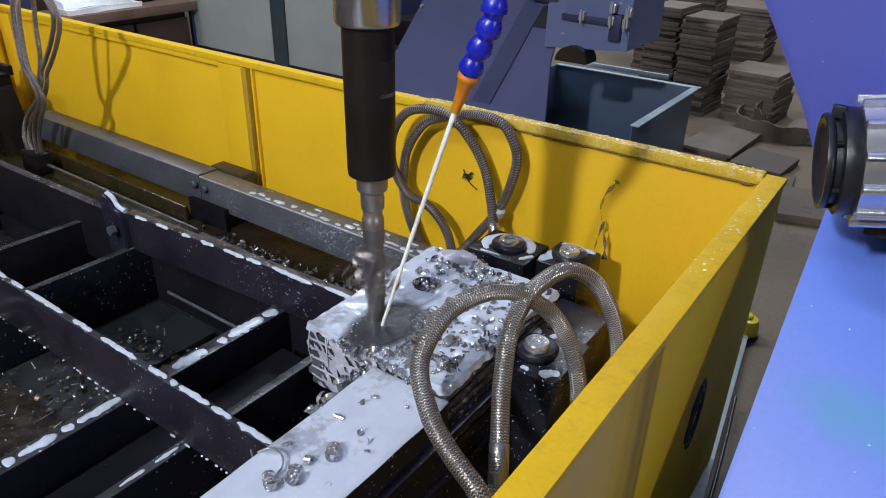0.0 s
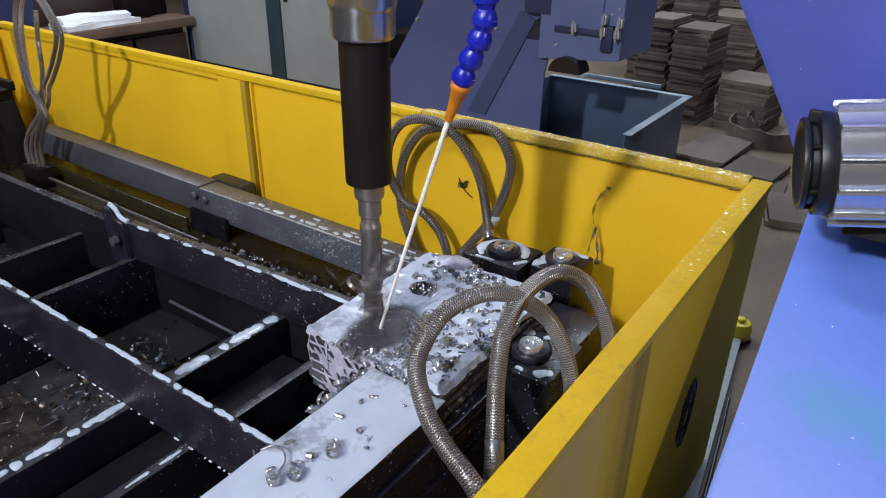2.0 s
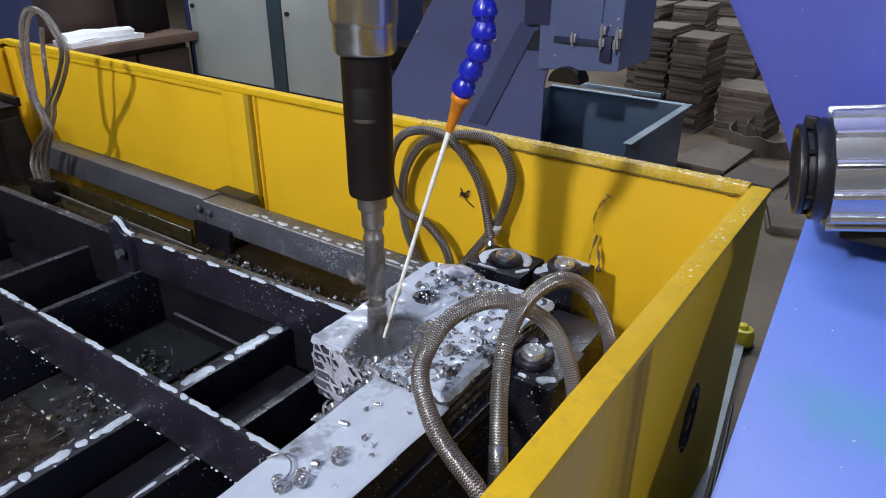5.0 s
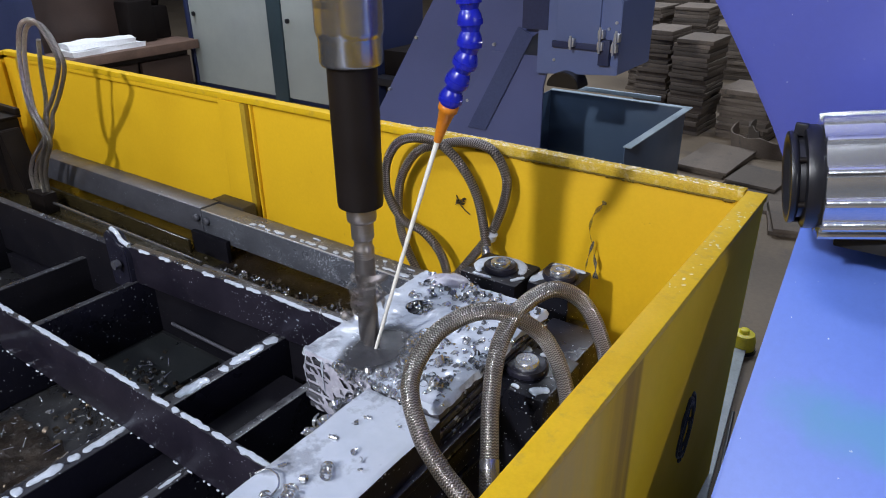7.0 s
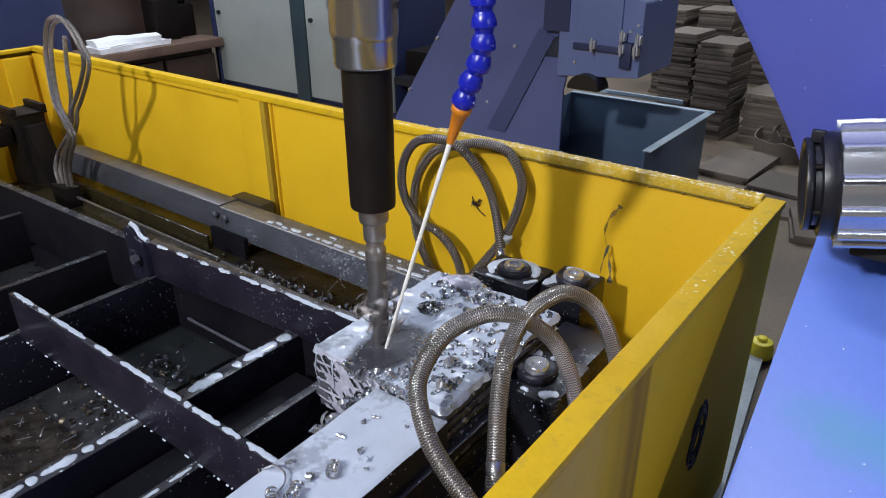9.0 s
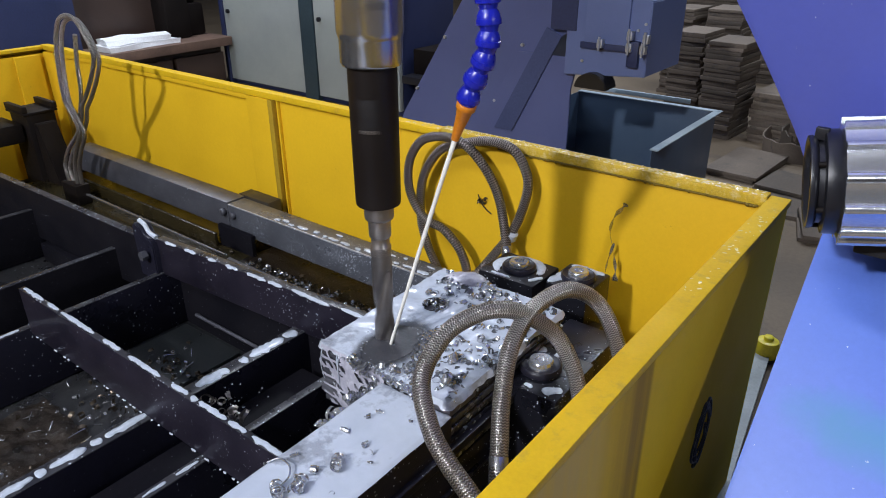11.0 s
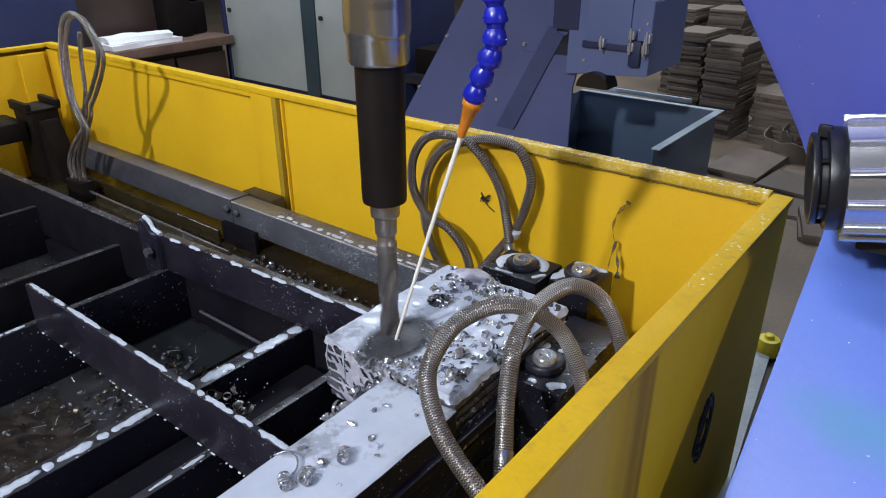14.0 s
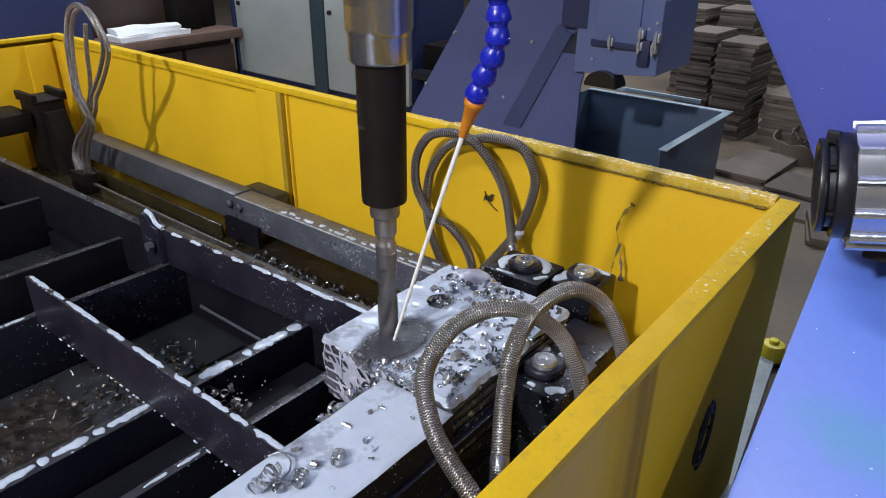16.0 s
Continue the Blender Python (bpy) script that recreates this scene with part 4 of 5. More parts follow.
part("tie", lathe(bmesh.new(), [(0.022, -0.012), (0.026, -0.010), (0.026, 0.010), (0.022, 0.012)], along((-0.69, -0.04, 0.64), (-0.67, -0.04, 0.70)), 20), PUDDLE, tie, "pale tie joining two hoses")
# the tall cable loop at the far end: a doubled loop and one loose strand
LOOP = [(-2.98, 0.395), (-2.993, 0.468), (-2.937, 0.553), (-2.810, 0.654), (-2.741, 0.734), (-2.716, 0.788), (-2.651, 0.846), (-2.558, 0.939), (-2.496, 1.025), (-2.519, 1.105), (-2.560, 1.161), (-2.612, 1.174), (-2.678, 1.147), (-2.730, 1.062), (-2.764, 0.933), (-2.776, 0.809), (-2.740, 0.748), (-2.725, 0.676), (-2.81, 0.584), (-2.88, 0.490), (-2.91, 0.395)]
STRAND = [(-2.607, 1.103), (-2.658, 0.984), (-2.698, 0.852), (-2.779, 0.721), (-2.825, 0.634), (-2.905, 0.517), (-2.94, 0.395)]
for line, off in ((LOOP, 0.0), (LOOP, 1.0), (STRAND, 0.4)):
    pts = [(px + 0.011 * off, -0.33 + 0.014 * off + 0.02 * math.sin(0.33 * i), pz - 0.012 * off) for i, (px, pz) in enumerate(line)]
    thing("conduit_loop", tube(bmesh.new(), pts, 0.0088, 12, 8), BRAID, "braided flexible conduit standing in a tall loop", "conduit", "conduit loops")

# ---- far left fitting, small wall features ----
fit_l = base("rail_end_block", -3.45, -0.3, 0.215, "dark brown cast end block at the far end of the rail", "machine block")
piece("block", boxed(-3.55, -3.36, -0.30, -0.16, 0.215, 0.64, 0.006), CAST, fit_l)
piece("channel", boxed(-3.555, -3.355, -0.315, -0.145, 0.64, 0.652, 0.004), CAST, fit_l)
for yy in (-0.315, -0.17):
    piece("channel_lip", boxed(-3.555, -3.355, yy, yy + 0.025, 0.653, 0.685, 0.004), CAST, fit_l)
piece("gusset", prism(bmesh.new(), [(-3.35, 0.215), (-3.35, 0.60), (-3.32, 0.60), (-3.20, 0.30), (-3.20, 0.215)], -0.28, -0.18, 0.004), CAST, fit_l)
piece("arm", boxed(-3.64, -3.40, -0.95, -0.31, 0.50, 0.60, 0.02), CAST, fit_l)
def ribbon(pts, width, twist):
    bm, prev = bmesh.new(), None
    path = smooth_path(pts, 8)
    for i, p in enumerate(path):
        d = (path[min(i + 1, len(path) - 1)] - path[max(i - 1, 0)]).normalized()
        a = twist * i / len(path)
        side = d.cross(Vector((0, 1, 0.1))).normalized()
        w = (math.cos(a) * side + math.sin(a) * side.cross(d)) * width * (0.6 + 0.4 * math.sin(i * 0.7))
        row = (bm.verts.new(p - w), bm.verts.new(p + w))
        if prev:
            bm.faces.new((prev[0], row[0], row[1], prev[1])).smooth = True
        prev = row
    bmesh.ops.solidify(bm, geom=list(bm.faces), thickness=0.001)
    return bm


hk = base("hanging_chip", -0.36, -0.02, 0.57, "curled steel chip hanging on the yellow panel", "metal chip")
piece("ribbon", ribbon([(-0.352, 0.020, 0.805), (-0.355, 0.004, 0.797), (-0.372, -0.010, 0.765), (-0.377, -0.010, 0.72), (-0.364, -0.006, 0.67), (-0.352, -0.008, 0.62), (-0.350, -0.004, 0.575)], 0.0085, 3.4), CHIP, hk)
piece("ribbon", ribbon([(-0.365, -0.004, 0.69), (-0.378, -0.006, 0.63), (-0.383, -0.002, 0.585)], 0.0045, 2.0), CHIP, hk)
mk = thing("stuck_chip", swarf(bmesh.new(), 5, (-0.856, -0.82), (0.018, 0.022), 0.70, (0.004, 0.010)), CHIP_DARK, "dark curled chip stuck on the yellow panel", "metal chip")
curl_bm = tube(bmesh.new(), [(-0.853, 0.022, 0.715), (-0.838, 0.02, 0.69), (-0.82, 0.021, 0.672), (-0.80, 0.022, 0.66)], 0.0022, 6, 5)
part("tail", curl_bm, CHIP_DARK, mk)

# ---- drill, spindle nose and coolant nozzle; the drill point is the origin ----
tool = base("drill_spindle", AX, AY, TOP, "spinning steel drill in a black holder under a turned spindle nose", "drill")
part("spindle_nose", lathe(bmesh.new(), [(0.046, 0.583), (0.053, 0.585), (0.0565, 0.591), (0.0565, 0.632), (0.0575, 0.634), (0.0605, 0.645), (0.0605, 1.66)], None, 56), NOSE, tool, "turned bright steel spindle nose")
for a in (0.4, 0.4 + math.pi):
    part("drive_key", boxed(-0.008, 0.008, -0.004, 0.004, -0.006, 0.006, 0.001, m=Matrix.Translation((0.0595 * math.cos(a), 0.0595 * math.sin(a), 0.69)) @ Matrix.Rotation(a + math.pi / 2, 4, "Z")), DARK, tool)
part("holder", lathe(bmesh.new(), [(0.040, 0.316), (0.0435, 0.318), (0.0445, 0.326), (0.0455, 0.52), (0.0455, 0.584)], None, 56), HOLDER, tool, "matt black tool holder sleeve")
part("slot", boxed(0.0440, 0.0462, -0.007, 0.007, 0.475, 0.53, 0.0008), DARK, tool, "narrow dark wedge slot")
part("slot_edge", boxed(0.0440, 0.0465, -0.0075, 0.0075, 0.468, 0.4745, 0.0008), GREY_STEEL, tool)
part("collet_nut", lathe(bmesh.new(), [(0.026, 0.284), (0.0285, 0.286), (0.0295, 0.291), (0.0295, 0.317)], None, 40), GREY_STEEL, tool)
part("shank", lathe(bmesh.new(), [(0.0205, 0.205), (0.0212, 0.207), (0.0212, 0.226), (0.0185, 0.230), (0.0185, 0.244), (0.0212, 0.246), (0.0226, 0.249), (0.0226, 0.285)], None, 40), GREY_STEEL, tool)
bm = bmesh.new()
rings, SEG = [], 36
for k in range(61):
    z = -0.030 + 0.254 * k / 60
    tw = z * 24.0
    ring = []
    for i in range(SEG):
        a = 2 * math.pi * i / SEG
        c = math.cos(2 * a)
        r = 0.0213 * (1 - 0.42 * max(0.0, c) ** 1.5) * (0.35 + 0.65 * min(1.0, k / 3))
        if z > 0.17:
            r = 0.0213 * (1 - 0.10 * max(0.0, c) ** 2)
        ring.append(bm.verts.new((r * math.cos(a + tw), r * math.sin(a + tw), z)))
    rings.append(ring)
for a, b in zip(rings, rings[1:]):
    for i in range(SEG):
        bm.faces.new((a[i], a[(i + 1) % SEG], b[(i + 1) % SEG], b[i])).smooth = True
bm.faces.new(rings[0][::-1])
bm.faces.new(rings[-1])
part("drill_bit", bm, DRILL, tool, "fluted drill bit wet with coolant")

nest = base("whirling_chips", AX, AY, TOP + 0.10, "tangle of dark steel chips whirling round the drill", "metal chips")
bm = bmesh.new()
for k in range(20):
    a = random.uniform(0, 6.28)
    rr = random.uniform(0.018, 0.046)
    m = Euler((random.uniform(0, 6.3), random.uniform(0, 6.3), random.uniform(0, 6.3))).to_matrix()
    curl(bm, Vector((rr * math.cos(a), rr * math.sin(a), random.uniform(-0.05, 0.065))), random.uniform(0.008, 0.016), random.uniform(0.6, 1.6), 0.006, random.uniform(0.005, 0.010), m)
part("tangle", bm, GREY_STEEL, nest)
bm = bmesh.new()
for k in range(46):
    a, rr = random.uniform(0, 6.28), random.uniform(0.03, 0.11)
    bmesh.ops.create_icosphere(bm, subdivisions=1, radius=random.uniform(0.0010, 0.0024), matrix=Matrix.Translation((rr * math.cos(a), rr * math.sin(a), random.uniform(-0.07, 0.09) - 0.3 * max(0.0, rr - 0.08))))
tagged(part("spray", bm, PUDDLE, nest, "white droplets of thrown coolant"), "white droplets of thrown coolant", kind="stuff")

FLUNG = [(3.15, 3.3, (-0.707, -0.92, 0.581)), (11.75, 11.9, (-0.762, -0.92, 0.583)), (13.58, 13.7, (-0.798, -0.92, 0.519)), (15.08, 15.2, (-0.409, -1.12, 0.698))]
flung = []
for k in range(len(FLUNG)):
    bm = bmesh.new()
    curl(bm, Vector((0, 0.03, 0)), 0.012, 5.5, 0.013, 0.008, Matrix.Rotation(radians(80), 3, "X"), 18)
    flung.append(thing("flung_chip", bm, CHIP, "long curled steel chip thrown off by the drill", "metal chip", "flung chips"))

LINE = [(-0.331, -0.70, 1.384), (-0.328, -0.70, 1.350), (-0.332, -0.70, 1.316), (-0.346, -0.70, 1.283), (-0.364, -0.70, 1.250), (-0.374, -0.70, 1.218)]
TIP = (-0.403, -0.695, 1.150)
noz = base("coolant_nozzle", *TIP, "blue segmented coolant hose with orange nozzle", "coolant hose")
links = [(-0.34, -0.70, 1.52), (-0.338, -0.70, 1.486), (-0.336, -0.70, 1.452), (-0.334, -0.70, 1.418)] + LINE
for a, b in zip(links, links[1:]):
    h = (Vector(b) - Vector(a)).length
    s = h / 0.046
    piece("segment", lathe(bmesh.new(), [(0.0140, -0.003), (0.0170, 0.003 * s), (0.0195, 0.010 * s), (0.0204, 0.018 * s), (0.0214, 0.0185 * s), (0.0218, 0.024 * s), (0.0214, 0.031 * s), (0.0182, 0.0315 * s), (0.0160, 0.039 * s), (0.0140, 0.048 * s)], along(a, b), 28), LOC_BLUE, noz)
end = Vector(links[-1])
piece("nozzle", lathe(bmesh.new(), [(0.0160, -0.006), (0.0182, -0.004), (0.0182, 0.005), (0.0150, 0.009), (0.0112, 0.035), (0.0074, (Vector(TIP) - end).length), (0.006, (Vector(TIP) - end).length)], along(end, TIP), 28), LOC_ORANGE, noz, "orange tapered nozzle")
JET_END = (-0.506, -0.783, 0.704)
jet = base("coolant_jet", *JET_END, "thin white jet of coolant striking the plates", "coolant jet")
mid = [Vector(TIP).lerp(Vector(JET_END), f) + Vector((0, 0, 0.004 * math.sin(math.pi * f))) for f in (0, 0.25, 0.5, 0.75, 1)]
piece("stream", tube(bmesh.new(), mid, 0.0043, 10, 10, lambda t: 1.15 - 0.3 * t + 0.06 * math.sin(60 * t)), JET, jet)

# ---- blue gantry leg and motor ----
gantry = base("gantry_leg", 0.8, 0.2, 0, "large blue painted gantry leg, bright and scuffed", "machine gantry")
leg = [(0.155, 0.95), (0.130, 1.02), (0.086, 1.142), (0.040, 1.245), (0.002, 1.325), (-0.030, 1.390), (-0.14, 1.60), (-0.14, 2.78), (1.7, 2.78), (1.7, 0.95)]
bm = prism(bmesh.new(), leg, -0.20, 0.5, 0.010)
for v in bm.verts:
    v.co.y -= 0.5 * (v.co.z - 1.0)
piece("leg", bm, LEG, gantry)
piece("pedestal", boxed(0.20, 1.7, -0.19, 0.5, 0.0, 0.96, 0.01), BLUE, gantry)
bm = prism(bmesh.new(), [(-0.20, 0.962), (-0.62, 0.537), (-1.0, 0.152), (-1.0, 0.0), (-0.20, 0.0)], 0.163, 1.7, 0.006)
bmesh.ops.transform(bm, matrix=Matrix(((0, 1, 0, 0), (1, 0, 0, 0), (0, 0, 1, 0), (0, 0, 0, 1))), verts=bm.verts)
piece("apron", bm, BLUE, gantry, "sloping blue apron, scuffed and glossy")
# unseen crossbeam and ram, added to carry the spindle and shade the tray
piece("crossbeam", boxed(-5.2, -0.26, -0.62, 0.3, 2.32, 2.78, 0.01), BLUE, gantry)
piece("ram", boxed(AX - 0.13, AX + 0.13, AY - 0.13, AY + 0.14, 2.25, 2.85, 0.01), BLUE, gantry)
mot = base("finned_motor", 0.30, -0.38, 1.02, "finned aluminium motor housing with a black end ring", "motor")
E0 = Vector((0.152, -0.462, 1.122))
ax = Vector((0.955, 0.285, 0.13)).normalized()
mm = along(E0, E0 + ax)
piece("end_cap", lathe(bmesh.new(), [(0.056, 0.020), (0.066, 0.004), (0.072, 0.0), (0.076, 0.001), (0.077, 0.006), (0.074, 0.012), (0.068, 0.014), (0.068, 0.024)], mm, 56, False), RUBBER, mot, "glossy black end cap")
piece("end_ring", lathe(bmesh.new(), [(0.060, 0.022), (0.080, 0.022), (0.085, 0.024), (0.086, 0.030), (0.086, 0.044), (0.083, 0.048), (0.055, 0.048)], mm, 56), RUBBER, mot, "glossy black end ring")
# near-black disc closing the open end, coloured as the shade inside it
piece("lens", lathe(bmesh.new(), [(0.001, 0.017), (0.064, 0.010)], mm, 40, False), DARK, mot)
for k in range(6):
    a = 0.35 + k * math.pi / 3
    c = mm @ Vector((0.0725 * math.cos(a), 0.0725 * math.sin(a), 0.012))
    piece("bolt", rod(bmesh.new(), c, c + ax * 0.012, 0.005, seg=8), CAST, mot)
# an extrusion with flat facets, an undercut slot and a raised lip at each corner
bm = bmesh.new()
NF, outline = 12, []
for i in range(NF):
    a0 = 2 * math.pi * i / NF + 0.10
    for da, r in ((0.0, 0.110), (0.06, 0.110), (0.065, 0.0965), (0.12, 0.0955), (0.125, 0.0995), (0.30, 0.0960), (0.46, 0.0985), (0.465, 0.104)):
        outline.append((0.945 * r * math.cos(a0 + da), 0.945 * r * math.sin(a0 + da)))
lo = [bm.verts.new((x, y, 0.048)) for x, y in outline]
hi = [bm.verts.new((x, y, 0.60)) for x, y in outline]
bm.faces.new(lo[::-1])
bm.faces.new(hi)
for i in range(len(lo)):
    j = (i + 1) % len(lo)
    bm.faces.new((lo[i], lo[j], hi[j], hi[i]))
bmesh.ops.transform(bm, matrix=mm, verts=bm.verts)
piece("finned_housing", bm, ALU, mot, "ribbed aluminium housing")
piece("foot", boxed(0.24, 0.62, -0.42, -0.203, 1.0, 1.03, 0.006), DARK, mot)
piece("cable_clip", boxed(-0.010, 0.010, -0.006, 0.006, -0.008, 0.012, 0.002, m=Matrix.Translation(E0 + ax * 0.008 + Vector((0, 0, 0.080)))), RUBBER, mot)

# ---- behind the tray: chip conveyor, bin, plate stacks, cabinets ----
conv = base("chip_conveyor", -1.8, 1.85, 0, "blue-grey chip conveyor rising to a latched discharge head", "chip conveyor")
piece("incline", prism(bmesh.new(), [(-3.3, 0.0), (-2.8, 0.0), (-2.54, 0.41), (-2.10, 1.09), (-1.75, 1.62), (-1.15, 1.62), (-1.30, 1.15), (-1.42, 0.98), (-1.66, 0.80), (-1.82, 0.42), (-2.0, 0.0)][2:] + [(-2.75, 0.0)], 1.60, 2.15, 0.004), BLUE_GREY, conv)
piece("side_plate", prism(bmesh.new(), [(-1.95, 0.42), (-1.70, 0.86), (-1.34, 0.86), (-1.375, 0.70), (-1.375, 0.30), (-1.40, 0.0), (-1.95, 0.0)], 1.585, 1.599, 0.002), BLUE_GREY, conv)
# raised strip standing for a recessed groove, shaded by its colour
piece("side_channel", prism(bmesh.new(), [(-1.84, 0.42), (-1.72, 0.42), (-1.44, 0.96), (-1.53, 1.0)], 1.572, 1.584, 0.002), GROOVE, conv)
piece("head_box", prism(bmesh.new(), [(-1.40, 0.78), (-0.965, 0.815), (-0.965, 1.16), (-1.06, 1.19), (-1.06, 1.5), (-1.40, 1.5)], 1.55, 1.98, 0.004), HEAD_LIT, conv)
# no hollow is cut here; its shade is only this dark sheet
piece("recess", boxed(-1.49, -1.345, 1.545, 1.552, 1.0, 1.6, 0), NAVY, conv, "flat navy sheet painted as a hollow's shade")
piece("hatch", boxed(-1.29, -1.065, 1.535, 1.55, 0.955, 1.5, 0.003), HEAD_LIT, conv, "hinged hatch plate")
piece("hatch_edge", boxed(-1.31, -1.05, 1.53, 1.55, 0.925, 0.955, 0.002), NAVY, conv)
for lx, lz in ((-1.195, 0.955), (-1.045, 1.005), (-1.045, 0.95), (-0.965, 0.995), (-0.975, 0.945)):
    lt = piece("latch", boxed(lx - 0.014, lx + 0.014, 1.505, 1.535, lz - 0.018, lz + 0.022, 0.003), BRASS, conv, "bright toggle latch")
    part("latch_pin", shifted(rod(bmesh.new(), (lx, 1.50, lz - 0.03), (lx, 1.50, lz + 0.035), 0.006, seg=10), conv), BRASS, lt)
piece("latch_plate", boxed(-1.055, -1.0, 1.52, 1.549, 0.86, 0.98, 0.003), NAVY, conv)
for lx, lz in ((-1.02, 1.03), (-1.02, 0.885), (-1.085, 1.05), (-0.985, 1.06), (-1.30, 0.86)):
    piece("rivet", rod(bmesh.new(), (lx, 1.54, lz), (lx, 1.56, lz), 0.007, seg=10), BRASS, conv)
for lx, lz in ((-1.683, 0.895), (-2.209, 0.888), (-1.851, 0.572), (-2.426, 0.565)):
    piece("bolt", rod(bmesh.new(), (lx, 1.583, lz), (lx, 1.605, lz), 0.009, seg=10), BRASS, conv)
bm = prism(bmesh.new(), [(-1.225 + 0.088 * math.cos(math.pi * k / 14), 0.735 + 0.078 * math.sin(math.pi * k / 14)) for k in range(15)], 1.50, 1.62, 0.004)
piece("cowl", bm, RUBBER, conv, "black half-round cowl")

binn = base("chip_bin", -1.3, 1.95, 0, "open grey-blue sheet steel chip bin", "bin")
bx0, bx1, by0, by1, bz = -1.72, -0.845, 1.45, 2.36, 0.50
piece("side", boxed(bx1 - 0.004, bx1, by0, by1, 0.03, bz, 0.001), BIN, binn)
piece("side", boxed(bx0, bx0 + 0.004, 2.16, by1, 0.03, bz, 0.001), BIN, binn)
piece("side", boxed(bx0, bx1, by1 - 0.004, by1, 0.03, bz, 0.001), BIN, binn)
piece("side", boxed(-1.30, bx1, by0, by0 + 0.004, 0.03, 0.30, 0.001), BIN, binn)
piece("bottom", boxed(-1.30, bx1, by0, by1, 0.02, 0.03, 0.001), BIN, binn)
piece("rim", boxed(bx1 - 0.012, bx1 + 0.03, by0, by1, bz, bz + 0.006, 0.001), plain("bin_rim", (0.32, 0.40, 0.46), 0.4), binn, "folded pale rim")
piece("rim", boxed(bx0, bx1 + 0.03, by1 - 0.01, by1 + 0.03, bz, bz + 0.006, 0.001), bpy.data.materials["bin_rim"], binn)
piece("handle_rail", boxed(-1.58, -1.02, by1 + 0.05, by1 + 0.07, bz + 0.01, bz + 0.035, 0.002), bpy.data.materials["bin_rim"], binn)
piece("skid", boxed(-1.28, bx1 - 0.05, by0 + 0.1, by0 + 0.16, 0.0, 0.02, 0.001), NAVY, binn)
piece("skid", boxed(-1.28, bx1 - 0.05, by1 - 0.16, by1 - 0.1, 0.0, 0.02, 0.001), NAVY, binn)


def plate_pile(x, y, w, d, h, turn, t=0.031):
    ob = base("plate_pile", x, y, 0, "stack of square brown-grey fibre plates on the floor", "plate stack", "plate stacks")
    ob.rotation_euler = (0, 0, radians(turn))
    z = 0.0
    while z < h:
        th = t * random.uniform(0.8, 1.2)
        jx, jy, ja = random.uniform(-0.011, 0.011), random.uniform(-0.011, 0.011), random.uniform(-2.4, 2.4)
        part("slab", boxed(-w / 2, w / 2, -d / 2, d / 2, z, z + th - 0.0015, 0.0025, m=pose(jx, jy, 0, 0, 0, ja)), SLAB, ob)
        z += th
    return ob


for row in ((-1.20, 3.75, 0.27, 0.38, 0.68, -4), (-1.515, 3.86, 0.25, 0.38, 0.70, -2), (-0.78, 3.83, 0.36, 0.40, 0.33, -6), (-1.62, 4.98, 0.30, 0.40, 0.76, 2), (-1.99, 4.95, 0.25, 0.40, 0.76, -3),
            (-2.9, 8.6, 0.75, 0.8, 0.75, 2), (-3.9, 8.9, 0.75, 0.8, 0.70, -3), (-2.0, 8.2, 0.7, 0.7, 0.55, 2), (-2.2, 6.2, 0.6, 0.6, 0.48, -4), (-1.45, 6.0, 0.5, 0.6, 0.5, 3), (-4.6, 7.4, 0.6, 0.6, 0.5, 5)):
    plate_pile(*row)
for x, y, w, d, z0, n, a in ((-0.79, 3.02, 0.33, 0.60, 0.0, 2, -6), (-0.46, 2.77, 0.30, 0.36, 0.0, 2, -8), (-0.40, 2.45, 0.34, 0.40, 0.0, 1, 5), (-0.13, 2.22, 0.30, 0.42, 0.0, 2, 14), (-0.30, 3.6, 0.4, 0.4, 0.0, 3, -4)):
    ob = base("loose_slab", x, y, z0, "loose fibre plates lying on the shop floor", "plate", "loose plates")
    ob.rotation_euler = (0, 0, radians(a))
    for k in range(n):
        part("slab", boxed(-w / 2, w / 2, -d / 2, d / 2, 0.026 * k, 0.026 * k + 0.022, 0.003, m=pose(0.012 * k, -0.018 * k, 0, 0, 0, 2 * k)), SLAB, ob)

off = base("curved_offcut", -0.55, 3.55, 0, "curled strips of brown fibre board lying by the plates", "offcut")
for rr, hh, a0, a1, dx in ((0.26, 0.17, 150, 330, 0.0), (0.20, 0.12, 170, 300, 0.10), (0.13, 0.20, 120, 250, -0.02)):
    bm, prev = bmesh.new(), None
    for k in range(25):
        a = radians(a0 + (a1 - a0) * k / 24)
        top = hh * (0.8 + 0.25 * noise.noise(Vector((k * 0.25, rr * 9, 1))))
        row = [bm.verts.new((dx + q * math.cos(a), q * math.sin(a), z)) for q, z in ((rr, 0.0), (rr + 0.02, top), (rr + 0.03, top), (rr + 0.012, 0.0))]
        if prev:
            for c in range(4):
                bm.faces.new((prev[c], prev[(c + 1) % 4], row[(c + 1) % 4], row[c]))
        else:
            bm.faces.new(row)
        prev = row
    bm.faces.new(prev[::-1])
    part("strip", bm, SLAB, off)
cab = base("control_cabinet", -4.6, 2.9, 0, "pale painted control cabinet with a dark gap between its doors", "cabinet")
piece("door", boxed(-5.70, -4.61, 2.58, 2.62, 0.05, 1.9, 0.004), OFFWHITE, cab)
piece("door", boxed(-4.42, -3.45, 2.58, 2.62, 0.05, 1.9, 0.004), OFFWHITE, cab)
# fills the gap between the doors; its shade is put into the colour
piece("post", boxed(-4.60, -4.43, 2.57, 2.62, 0.0, 1.9, 0.004), surface("gap_shade_teal", (0.035, 0.06, 0.075), (0.045, 0.075, 0.09), 3, 80), cab, "dark strip painted as the shade in the door gap")
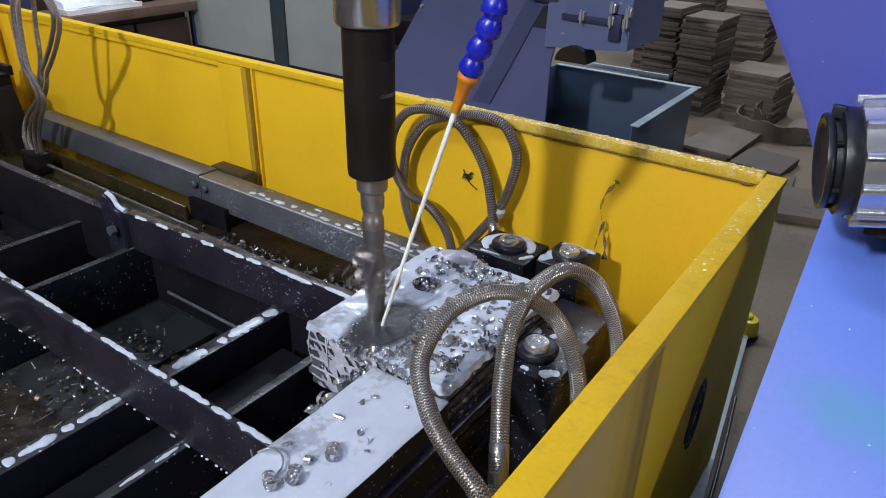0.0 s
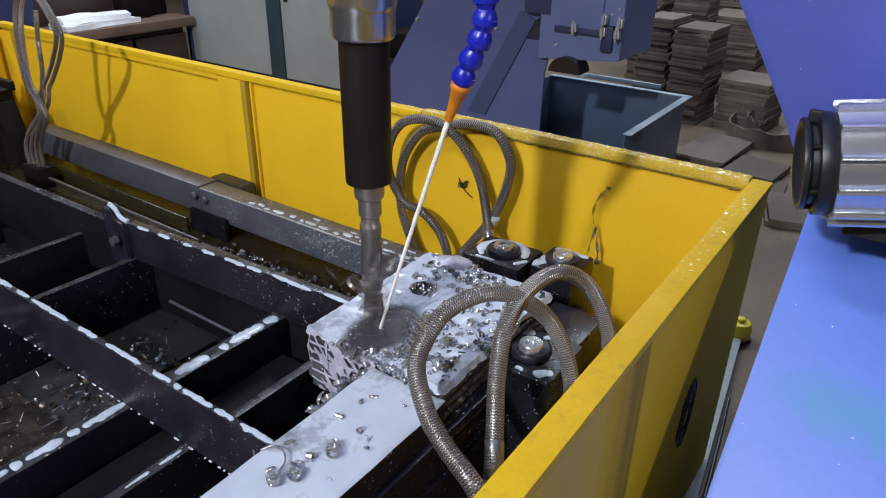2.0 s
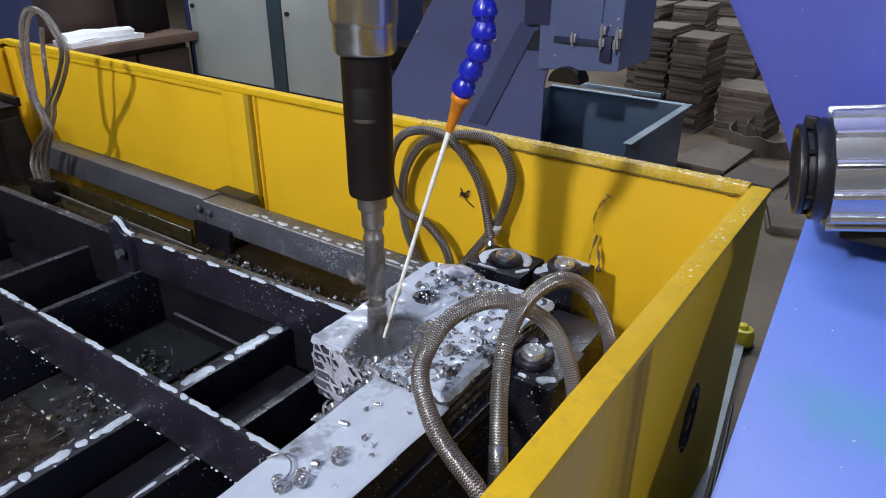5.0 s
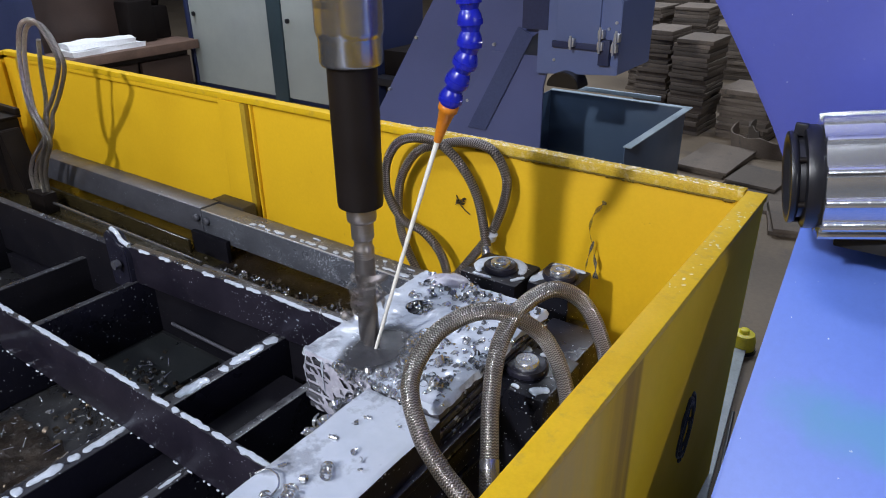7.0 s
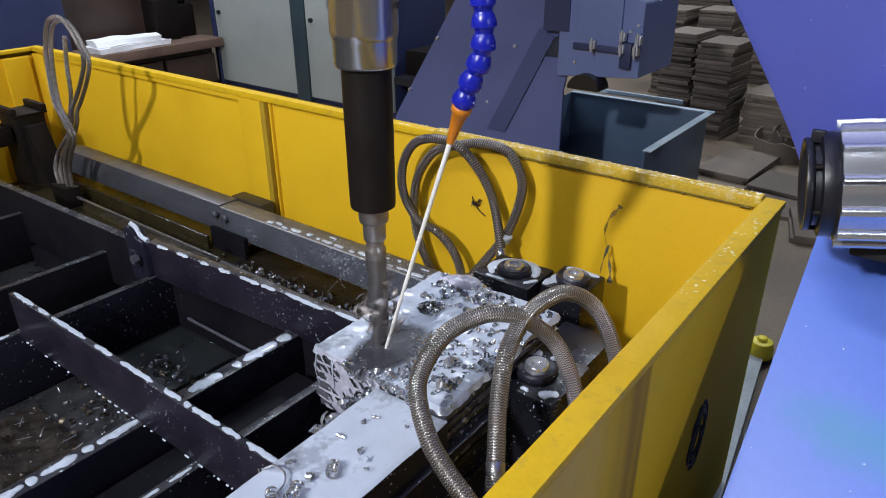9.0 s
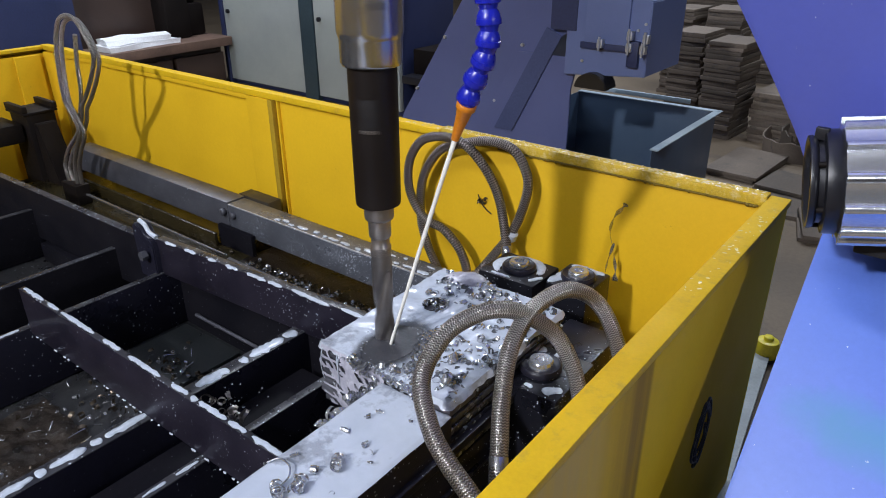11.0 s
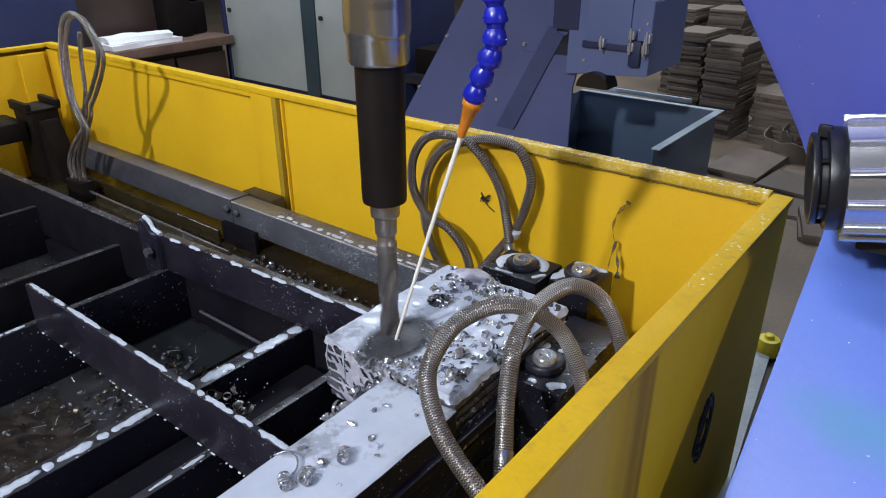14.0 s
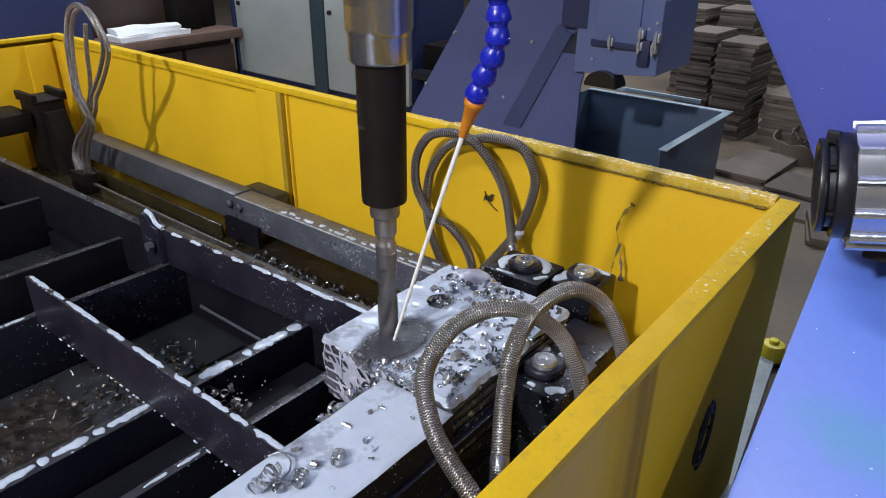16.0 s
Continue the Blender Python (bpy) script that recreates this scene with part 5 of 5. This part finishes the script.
piece("carcass", boxed(-5.74, -3.45, 2.63, 3.3, 0.0, 1.92, 0.004), NAVY, cab)
piece("side_edge", boxed(-5.75, -5.705, 2.56, 2.629, 0.0, 1.92, 0.003), NAVY, cab)
for lx, lz in ((-5.63, 0.70), (-4.35, 0.72)):
    piece("lock", rod(bmesh.new(), (lx, 2.56, lz), (lx, 2.585, lz), 0.02, seg=16), RUBBER, cab)
bench = base("workbench", -6.0, 2.1, 0, "brown workbench with a worn wooden top", "workbench")
piece("top", boxed(-7.2, -5.60, 1.27, 2.56, 0.39, 0.47, 0.006), BENCH, bench)
piece("carcass", boxed(-7.1, -5.72, 1.40, 2.50, 0.0, 0.385, 0.004), BROWN, bench)
piece("drawer", boxed(-5.72, -5.66, 1.45, 1.92, 0.06, 0.33, 0.006), BROWN, bench)
piece("drawer", boxed(-5.72, -5.66, 1.96, 2.48, 0.06, 0.33, 0.006), BROWN, bench)
piece("backboard", boxed(-6.10, -6.06, 1.28, 2.14, 0.47, 1.4, 0.01), BROWN, bench)
# folded: two soft layers, one a little off the other
bm = bmesh.new()
for k, (x0, x1, y0, y1) in enumerate(((-5.95, -5.67, 1.36, 2.02), (-5.94, -5.69, 1.37, 1.97))):
    layer = boxed(x0, x1, y0, y1, 0.4715 + 0.046 * k, 0.515 + 0.046 * k, 0)
    bmesh.ops.subdivide_edges(layer, edges=list(layer.edges), cuts=9, use_grid_fill=True)
    for v in layer.verts:
        q = v.co.copy()
        v.co.x += 0.07 * noise.noise(q * 4 + Vector((0, 0, k)))
        v.co.y += 0.07 * noise.noise(q * 4 + Vector((4, 0, k)))
        if q.z > 0.472:
            v.co.z += 0.022 * noise.noise(q * 6 + Vector((8, 1, 0)))
    flat = bpy.data.meshes.new("layer")
    layer.to_mesh(flat)
    layer.free()
    bm.from_mesh(flat)
    bpy.data.meshes.remove(flat)
for f in bm.faces:
    f.smooth = True
thing("folded_cloth", bm, CLOTH, "folded white cloth lying on the workbench", "cloth")
for bxx, byy, w, h in ((-5.98, 2.17, 0.26, 0.62), (-6.02, 2.42, 0.18, 0.50)):
    ob = base("bench_tool", bxx, byy, 0.47, "dark hand tool lying on the workbench", "tool", "bench tools")
    piece("body", boxed(bxx - w / 2, bxx + w / 2, byy - w / 2, byy + w / 2, 0.47, 0.47 + h * 0.6, 0.03), CAST, ob)
    piece("grip", rod(bmesh.new(), (bxx, byy, 0.47 + h * 0.55), (bxx + 0.06, byy + 0.03, 0.47 + h), 0.035, cap=0.008), CAST, ob)
navy = base("blue_machine", -6.6, 0.4, 0, "dark blue painted machine housing behind the tray", "machine")
piece("housing", boxed(-7.4, -5.9, -1.2, 1.25, 0.0, 1.9, 0.02), NAVY, navy)
piece("door_panel", boxed(-5.9, -5.88, -1.0, 1.1, 0.2, 1.7, 0.006), NAVY, navy)
frm = base("a_frame", -3.2, 3.0, 0, "dark steel stand with a leaning wooden plank", "stand")
piece("plank", boxed(-0.05, 0.05, -0.02, 0.02, 0, 1.9, 0.004, m=Matrix.Translation((-2.45, 2.9, 0.0)) @ Matrix.Rotation(radians(-22), 4, "Y")), BENCH, frm)
piece("stand_box", boxed(-3.40, -2.95, 2.7, 3.3, 0, 0.55, 0.01), CAST, frm)
piece("cable_tray", boxed(-3.4, -2.7, 2.55, 2.68, 0.30, 0.36, 0.004), RUBBER, frm)
cap = base("yellow_can", -0.055, 0.80, 0, "small yellow plastic can on the floor", "can")
piece("can", lathe(bmesh.new(), [(0.043, 0.012), (0.046, 0.016), (0.046, 0.05), (0.038, 0.075), (0.030, 0.078)], pose(-0.055, 0.80, 0), 28), YELLOW_CAP, cap)
piece("foot_ring", lathe(bmesh.new(), [(0.05, 0.0), (0.052, 0.003), (0.05, 0.013), (0.04, 0.013)], pose(-0.055, 0.80, 0), 28), RUBBER, cap)
piece("cap", lathe(bmesh.new(), [(0.018, 0.078), (0.018, 0.09), (0.015, 0.093)], pose(-0.055, 0.80, 0), 20), YELLOW_CAP, cap)
PALE = surface("pale_steel_channel", (0.30, 0.34, 0.35), (0.38, 0.42, 0.43), 8.0, 70.0, (0.4, 0.6), 0.0, 0.3, stain=((0.15, 0.15, 0.15), 25.0, 0.6, 0.75))
turned = Matrix.Translation((0.075, -0.4, 0)) @ Matrix.Rotation(radians(7), 4, "Z")
thing("floor_channel", boxed(-0.045, 0.035, -0.6, 1.25, 0.0, 0.028, 0.003, m=turned), PALE, "pale grey channel lying beside the tray", "floor channel")
thing("floor_cable", tube(bmesh.new(), [(0.13, -0.6, 0.034), (0.10, -0.2, 0.034), (0.065, 0.1, 0.034), (0.03, 0.35, 0.034)], 0.006, 8, 8), RUBBER, "thin black cable lying on the channel", "cable")
legs = base("tray_stand", -1.8, -1.4, 0, "dark steel stand under the yellow tray", "stand")
piece("skirt", boxed(XL + 0.05, 0.036, YF + 0.05, 0.02, 0.0, 0.118, 0.004), NAVY, legs)
# housings for the added fill panels; none of them is in view
for px, py in FILL_PANELS:
    ob = base("fill_light_housing", px, py, 4.92, "assumed white housing over an unseen fill light", "ceiling lamp", "ceiling lamps")
    piece("housing", boxed(px - 0.8, px + 0.8, py - 0.2, py + 0.2, 4.93, 5.2, 0.01), OFFWHITE, ob)


# ---- what moves: the spinning, slowly sinking drill and the chips it throws ----
def motions():
    rows, step = [], 82.0
    for i in range(0, 481):
        t = i / 30
        rows.append((t, pose(AX, AY, TOP + 0.0085 - 0.0145 * t / 16.0, 0, 0, -step * i)))
    walk(tool, rows)
    rows = []
    for i in range(0, 481):
        t = i / 30
        if t < 9.4:
            z = TOP + 0.115 + 0.02 * math.sin(2.1 * t) - 0.02 * t / 9.4
            rows.append((t, pose(AX, AY, z, 0, 0, -70.0 * i)))
        elif t < 9.9:
            f = (t - 9.4) / 0.5
            rows.append((t, pose(AX - 0.42 * f, AY - 0.18 * f, TOP + 0.11 + 0.05 * f - 0.52 * f * f, 0, 0, -70.0 * 282 - 60 * 15 * f)))
    rows.append((16.0, rows[-1][1]))
    walk(nest, rows)
    for k, (ob, (leave, seen, at)) in enumerate(zip(flung, FLUNG)):
        x0, y0, z0 = -0.40 - 0.015 * k, -0.80 + 0.03 * k, TOP + 0.010
        dx, dy = at[0] - x0, at[1] - y0
        gap = seen - leave
        over = at[0] > -0.455
        f = 1.25 if over else 1.7
        end = (x0 + f * dx, y0 + f * dy, 0.70 if over else 0.24)
        walk(ob, [(0.0, pose(x0, y0, z0)), (leave, pose(x0, y0, z0)), (leave + 0.5 * gap, pose(x0 + 0.5 * dx, y0 + 0.5 * dy, 0.5 * (z0 + at[2]) + 0.05, 20, 60, 50)),
                  (seen, pose(*at, 40, 120, 100)), (seen + 0.15, pose(*end, 60, 170, 140)), (16.0, pose(*end, 60, 170, 140))])


motions()
